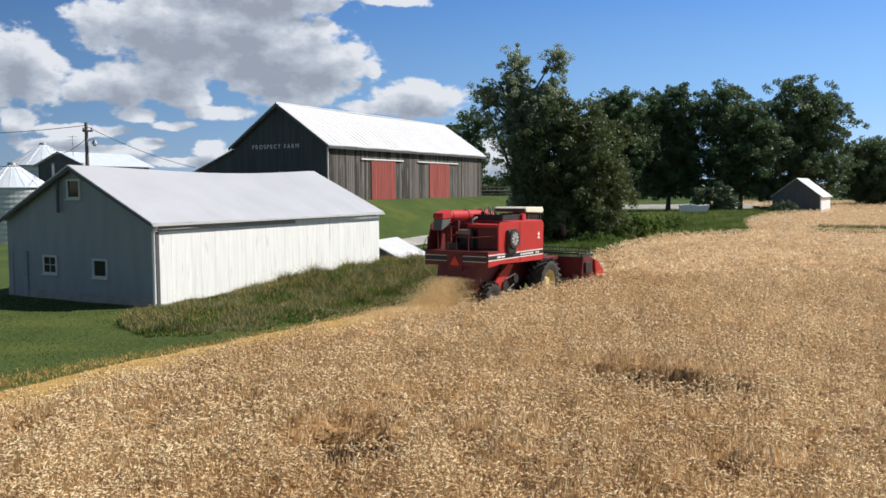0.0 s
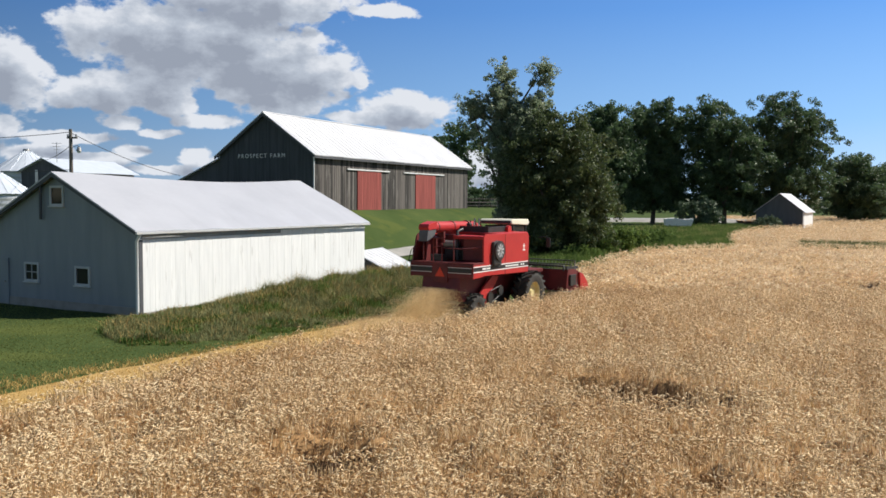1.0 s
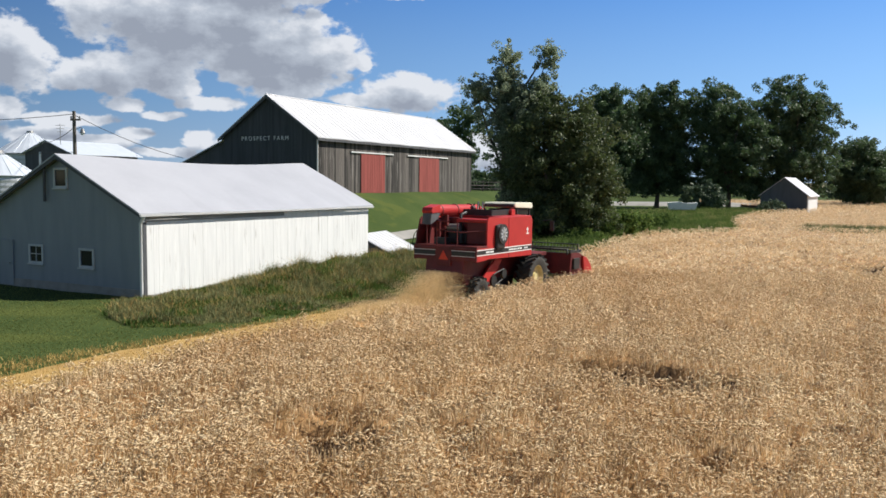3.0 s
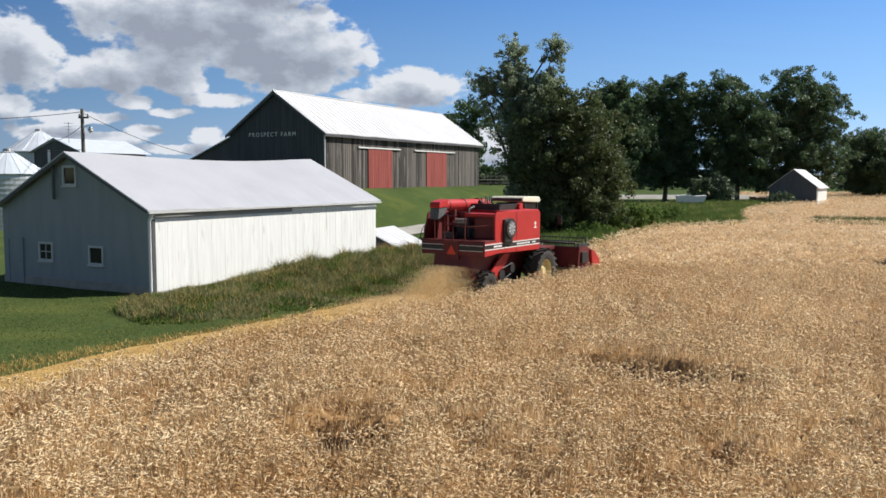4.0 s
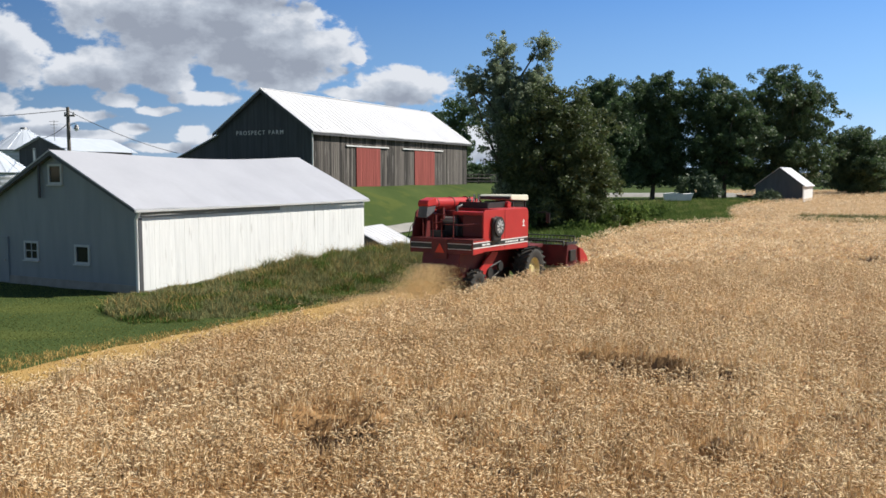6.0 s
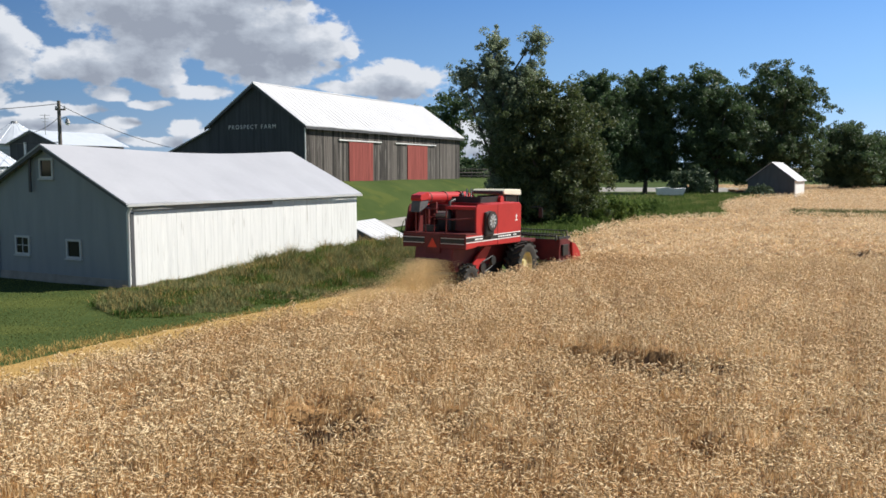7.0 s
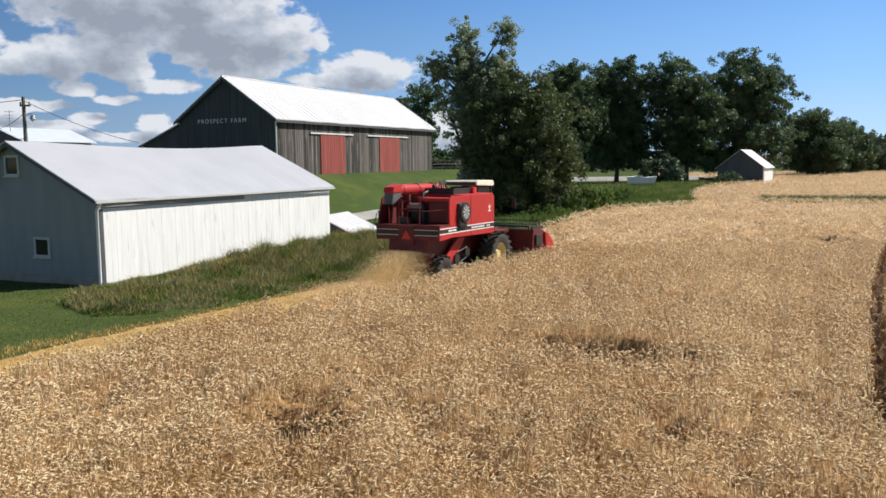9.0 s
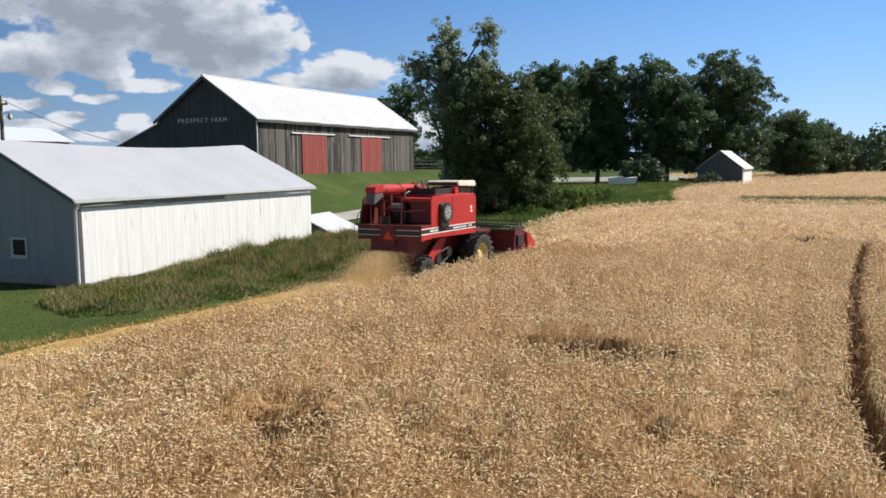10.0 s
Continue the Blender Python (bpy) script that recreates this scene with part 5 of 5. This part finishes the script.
    wheel(c, -2.64, 4.42, 0.84, 0.62, 0.47, 20, "big lugged drive wheel with pale yellow rim", -1)
    # tank extension, cab
    ext = [(2.05, 3.26), (3.95, 3.26), (3.95, 3.5), (2.15, 3.5)]
    part("tank_extension", prism(ext, "x", -1.95, -1.90, 0.01), M_DARK_RED, c)
    part("tank_extension", prism(ext, "x", -0.62, -0.57, 0.01), M_BLACK, c)
    part("tank_extension", box((-1.95, 2.05, 3.24), (-0.57, 2.1, 3.52), 0.01), M_BLACK, c)
    part("tank_fan", tube((-0.57, 3.55, 3.38), (-0.45, 3.55, 3.38), 0.15, seg=18), M_RED, c)
    cab = part("cab", box((-1.95, 4.32, 1.75), (-0.72, 5.45, 3.5), 0.04), M_PANE, c, "glazed operator's cab")
    part("cab_roof", prism([(4.05, 3.56), (5.5, 3.5), (5.58, 3.6), (5.48, 3.74), (4.12, 3.76), (4.02, 3.68)], "x", -2.05, -0.62, 0.03), M_CREAM, cab, "cream cab roof")
    # black panel stands in for shade on the roof's rear face
    part("roof_shade_panel", box((-2.0, 3.985, 3.575), (-0.68, 4.05, 3.70), 0.008), M_BLACK, cab)
    for x, y in ((-1.95, 4.34), (-0.72, 4.34), (-1.95, 5.43), (-0.72, 5.43)):
        part("cab_post", box((x - 0.035, y - 0.035, 1.7), (x + 0.035, y + 0.035, 3.5), 0.008), M_BLACK, cab)
    part("cab_floor", box((-2.3, 4.3, 1.6), (-0.1, 5.85, 1.74), 0.02), M_DARK_RED, c)
    sweep([(-0.3, 5.8, 3.0), (0.16, 5.7, 3.05)], 0.018, "mirror_arm", M_BLACK, c)
    part("mirror", box((0.1, 5.68, 2.6), (0.28, 5.73, 3.0), 0.015), M_BLACK, c)
    part("feeder_house", prism([(4.9, 0.9), (6.1, 0.7), (6.1, 1.4), (4.9, 1.75)], "x", -1.75, -0.75, 0.02), M_DARK_RED, c)
    # header with reel, carried high on its feeder
    hx0, hx1, hz = -3.65, 0.9, 0.33
    ry, rz = 7.0, 1.36 + hz - 0.12
    part("header_back", prism([(6.05, 0.5 + hz), (6.15, 0.5 + hz), (6.25, 1.3 + hz), (6.15, 1.36 + hz)], "x", hx0, hx1, 0.01), M_DARK_RED, c, "dark red header trough")
    part("header_floor", box((hx0, 6.1, 0.45 + hz), (hx1, 7.35, 0.5 + hz)), M_STEEL, c)
    for x in (hx0, hx1 - 0.08):
        part("header_end", prism([(5.95, 0.5 + hz), (7.55, 0.42 + hz), (7.72, 0.62 + hz), (7.62, 0.9 + hz), (7.25, 1.2 + hz), (6.85, 1.36 + hz), (6.1, 1.40 + hz)], "x", x, x + 0.08, 0.02), M_DARK_RED, c, "red header end sheet")
    part("divider", prism([(7.2, 0.45 + hz), (8.15, 0.38 + hz), (7.9, 0.8 + hz), (7.45, 1.12 + hz), (7.1, 1.22 + hz)], "x", hx1 - 0.10, hx1 + 0.10, 0.04), M_RED, c, "red rounded crop divider")
    part("divider", prism([(7.2, 0.45 + hz), (8.15, 0.38 + hz), (7.9, 0.8 + hz), (7.45, 1.12 + hz)], "x", hx0 - 0.08, hx0 + 0.10, 0.04), M_RED, c)
    part("drive_shield", box((hx1 + 0.01, 6.2, 0.7 + hz), (hx1 + 0.09, 6.75, 1.15 + hz), 0.02), M_BLACK, c)
    part("header_auger", tube((hx0 + 0.1, 6.6, 0.85 + hz), (hx1 - 0.1, 6.6, 0.85 + hz), 0.2, seg=16), M_STEEL, c)
    reel = part("reel", tube((hx0 + 0.15, ry, rz), (hx1 - 0.15, ry, rz), 0.06, seg=10), M_BLACK, c, "black pick-up reel")
    for k in range(6):
        a = 2 * math.pi * k / 6 + 0.3
        yy, zz = ry + 0.44 * math.cos(a), rz + 0.44 * math.sin(a)
        part("reel_bat", box((hx0 + 0.15, yy - 0.06, zz - 0.02), (hx1 - 0.15, yy + 0.06, zz + 0.02)), M_BLACK, reel)
        bm = bmesh.new()
        for j in range(30):
            x = hx0 + 0.25 + j * 0.15
            add_tube(bm, (x, yy, zz), (x, yy - 0.05, zz - 0.2), 0.008, seg=4)
        part("tine_row", bm, M_STEEL, reel)
    for x in (hx0 + 0.15, -1.36, hx1 - 0.15):
        bm = bmesh.new()
        for k in range(6):
            a = 2 * math.pi * k / 6 + 0.3
            add_tube(bm, (x, ry, rz), (x, ry + 0.44 * math.cos(a), rz + 0.44 * math.sin(a)), 0.02, seg=5)
        part("reel_spider", bm, M_BLACK, reel)
    for x in (hx0 + 0.03, hx1 - 0.04):
        part("reel_arm", box((x - 0.04, 6.0, 1.36 + hz), (x + 0.04, 7.1, 1.46 + hz), 0.015), M_BLACK, c)
    sweep([(hx1 - 0.2, 6.1, 1.3 + hz), (hx1 - 0.2, 6.1, 1.52 + hz), (-1.36, 6.1, 1.52 + hz)], 0.035, "header_rail", M_BLACK, c)


build_combine()


def build_chaff():
    """Straw and chaff thrown out behind the machine, settling on the stubble."""
    r = np.random.RandomState(31)
    n = 130000
    t = r.uniform(0, 1, n) ** 1.2
    back, up = -0.1 - 4.8 * t, r.uniform(0, 1, n) ** 0.8 * (1.25 - 1.0 * t) * (1 + 0.25 * np.sin(9 * t)) + 0.03
    side = -1.3 + r.normal(0, 0.4 + 0.35 * t, n)
    a = radians(-32.6)
    x = 1.25 + side * math.cos(a) - back * math.sin(a)
    y = 29.1 + side * math.sin(a) + back * math.cos(a)
    ch = thing("chaff_plume", pose(0, 0, 0), "golden straw and chaff blown out behind the combine", "chaff", kind="stuff")
    c = np.stack([x, y, ground_z(x, y) + up], -1)
    leaf_cloud("chaff", c, np.full(n, 0.06), 1, 0.0135, M_CHAFF, r, ch)


build_chaff()


# ---- farmyard beyond the shed ----
def grain_bin(x, y, r, eave, apex, label):
    g = thing("grain_bin", pose(x, y, 0), label, "grain bin", "grain bins")
    bm = bmesh.new()
    n, rings = 48, []
    zs = np.linspace(-0.2, eave, int(eave / 0.2) + 1)
    for i, z in enumerate(zs):
        rr = r + (0.012 if i % 2 else -0.012)
        rings.append([bm.verts.new((rr * math.cos(2 * math.pi * k / n), rr * math.sin(2 * math.pi * k / n), z)) for k in range(n)])
    for p, q in zip(rings, rings[1:]):
        for k in range(n):
            bm.faces.new((p[k], p[(k + 1) % n], q[(k + 1) % n], q[k]))
    part("bin_wall", bm, M_BIN, g, "corrugated steel wall")
    bm = bmesh.new()
    add_tube(bm, (0, 0, eave - 0.02), (0, 0, apex), r + 0.15, 0.35, 32)
    top = part("bin_roof", bm, M_BIN_ROOF, g, "ribbed conical steel roof")
    rib = bpy.data.meshes.new("rib")
    bm = tube((r + 0.14, 0, eave + 0.02), (0.35, 0, apex + 0.01), 0.016, seg=4)
    bm.to_mesh(rib)
    bm.free()
    rib.materials.append(M_BIN_ROOF)
    for k in range(16):
        piece("rib", rib, top, Matrix.Rotation(2 * math.pi * k / 16, 4, "Z"))
    part("bin_cap", tube((0, 0, apex - 0.02), (0, 0, apex + 0.22), 0.42, 0.36, 16), M_STEEL, g)


M_BIN = mat("corrugated_steel", (0.42, 0.44, 0.46), (0.56, 0.58, 0.60), 1.0, 0.4, metal=0.4)
M_BIN_ROOF = mat("bin_roof_steel", (0.55, 0.60, 0.66), (0.68, 0.72, 0.78), 1.0, 0.4, metal=0.2)
grain_bin(-46.6, 95.0, 3.7, 7.35, 9.7, "tall round steel grain bin with a conical roof")
grain_bin(-38.6, 73.0, 3.0, 4.8, 6.75, "round steel grain bin with a pale conical roof")


def build_crib():
    W, L, E, Rz = 6.0, 8.6, 7.05, 8.25
    b = thing("corn_crib", pose(-34.8, 78.9, 0, 0, 0, -22), "dark narrow crib building with a pale metal roof", "crib")
    gable = [(0, -0.3), (-W, -0.3), (-W, E), (-W / 2, Rz - 0.06), (0, E)]
    part("gable_wall", prism(gable, "y", 0, 0.15), M_BLACK_BOARD, b)
    part("gable_wall", prism(gable, "y", L - 0.15, L), M_BLACK_BOARD, b)
    part("side_wall", box((-0.15, 0.15, -0.3), (0, L - 0.15, E - 0.04)), M_OLD_BOARD, b)
    part("side_wall", box((-W, 0.15, -0.3), (-W + 0.15, L - 0.15, E - 0.04)), M_OLD_BOARD, b)
    sl = (Rz - E) / (W / 2)
    for w0 in (0.4, -W - 0.4):
        part("roof_slope", sagging_roof(w0, -W / 2, E - sl * 0.4, Rz, -0.4, L + 0.4, lambda t: 0.0, 0.07, 4), M_BIN_ROOF, b)
    part("white_post", box((-4.1, -0.12, 0), (-3.85, -0.01, 7.1)), M_TRIM, b)


build_crib()


def build_pole():
    p = thing("utility_pole", pose(-25.4, 58.0, float(ground_z(-25.4, 58.0))), "grey wooden utility pole with a yard lamp", "utility pole")
    z0 = float(ground_z(-25.4, 58.0))
    part("pole", tube((0, 0, -0.3), (0, 0, 9.2 - z0), 0.16, 0.11, 12), M_POLE, p)
    part("bracket", box((-0.25, -0.06, 8.55 - z0), (0.45, 0.06, 8.67 - z0), 0.01), M_POLE, p)
    for dx in (-0.2, 0.38):
        part("insulator", tube((dx, 0, 8.67 - z0), (dx, 0, 8.85 - z0), 0.06, 0.05, 10), M_STEEL, p)
    sweep([(0.1, 0, 7.95 - z0), (0.42, 0, 8.1 - z0), (0.55, 0, 8.02 - z0)], 0.025, "lamp_arm", M_STEEL, p)
    lamp = part("yard_lamp", tube((0.56, 0, 7.98 - z0), (0.56, 0, 7.70 - z0), 0.10, 0.19, 14), M_STEEL, p)
    part("lens", tube((0.56, 0, 7.69 - z0), (0.56, 0, 7.56 - z0), 0.15, 0.10, 14), M_WHITE, lamp)
    def cable(a, b, drop):
        a, b = Vector(a), Vector(b)
        pts = [tuple(a.lerp(b, t) - Vector((0, 0, drop * 4 * t * (1 - t)))) for t in [k / 14 for k in range(15)]]
        tagged(sweep(pts, 0.022, "overhead_cable", M_WIRE), "thin black overhead cable from the pole", "cable", "overhead cables")
    cable((-25.4, 58, 9.0), (-50.0, 66.0, 9.6), 0.6)
    cable((-25.4, 58, 8.95), (-21.9, 71.0, 6.4), 0.3)
    cable((-25.4, 58, 8.1), (-38, 79, 8.0), 0.4)
    cable((-25.4, 58, 6.4), (-50.0, 62, 6.9), 0.4)
    an = thing("roof_antenna", pose(-36.2, 79.6, 8.1), "thin television antenna above the crib roof", "antenna")
    sweep([(0, 0, -0.3), (0, 0, 1.6)], 0.03, "mast", M_STEEL, an)
    for k in range(3):
        sweep([(-0.45 + 0.08 * k, 0, 1.5 - 0.3 * k), (0.45 - 0.08 * k, 0, 1.5 - 0.3 * k)], 0.02, "rod", M_STEEL, an)


build_pole()


def build_path():
    """A pale gravel drive that curves up behind the machine."""
    pts = [(-6.6, 57.9), (-5.6, 59.7), (-4.9, 61.2), (-3.0, 64.9), (-0.9, 69.3), (0.8, 72.9), (3.4, 78.9), (6.2, 84.9)]
    ys = np.arange(pts[0][1], pts[-1][1], 0.5)
    xs = np.interp(ys, [p[1] for p in pts], [p[0] for p in pts])
    t = np.linspace(-1, 1, 7)
    X = xs[:, None] + t * 0.7
    Y = np.repeat(ys[:, None], 7, 1)
    Z = ground_z(X, Y) + 0.11
    i = np.arange(X.size).reshape(X.shape)
    f = np.stack([i[:-1, :-1], i[:-1, 1:], i[1:, 1:], i[1:, :-1]], -1).reshape(-1, 4)
    tagged(soup("drive", np.stack([X, Y, Z], -1).reshape(-1, 3), f, M_ROAD, smooth=True), "pale gravel farm drive over the lawn", "drive", kind="structure")


build_path()


def build_wagon():
    """The white covered wagon parked in the rough grass."""
    w = thing("farm_wagon", pose(37.2, 128.0, 0, 0, 0, -8), "small white sheeted farm wagon in rough grass", "wagon")
    part("box", prism([(-2.1, 0.75), (1.7, 0.75), (2.1, 1.85), (0.6, 1.75), (-0.8, 1.95), (-2.3, 1.8)], "y", 0.0, 1.9, 0.05), M_TARP, w)
    part("chassis", box((-2.0, 0.3, 0.5), (1.8, 1.6, 0.72), 0.02), M_BLACK, w)
    for x in (-1.4, 1.2):
        for y in (0.05, 1.65):
            part("wheel", tube((x, y, 0.4), (x, y + 0.2, 0.4), 0.4, seg=18), M_RUBBER, w)


build_wagon()
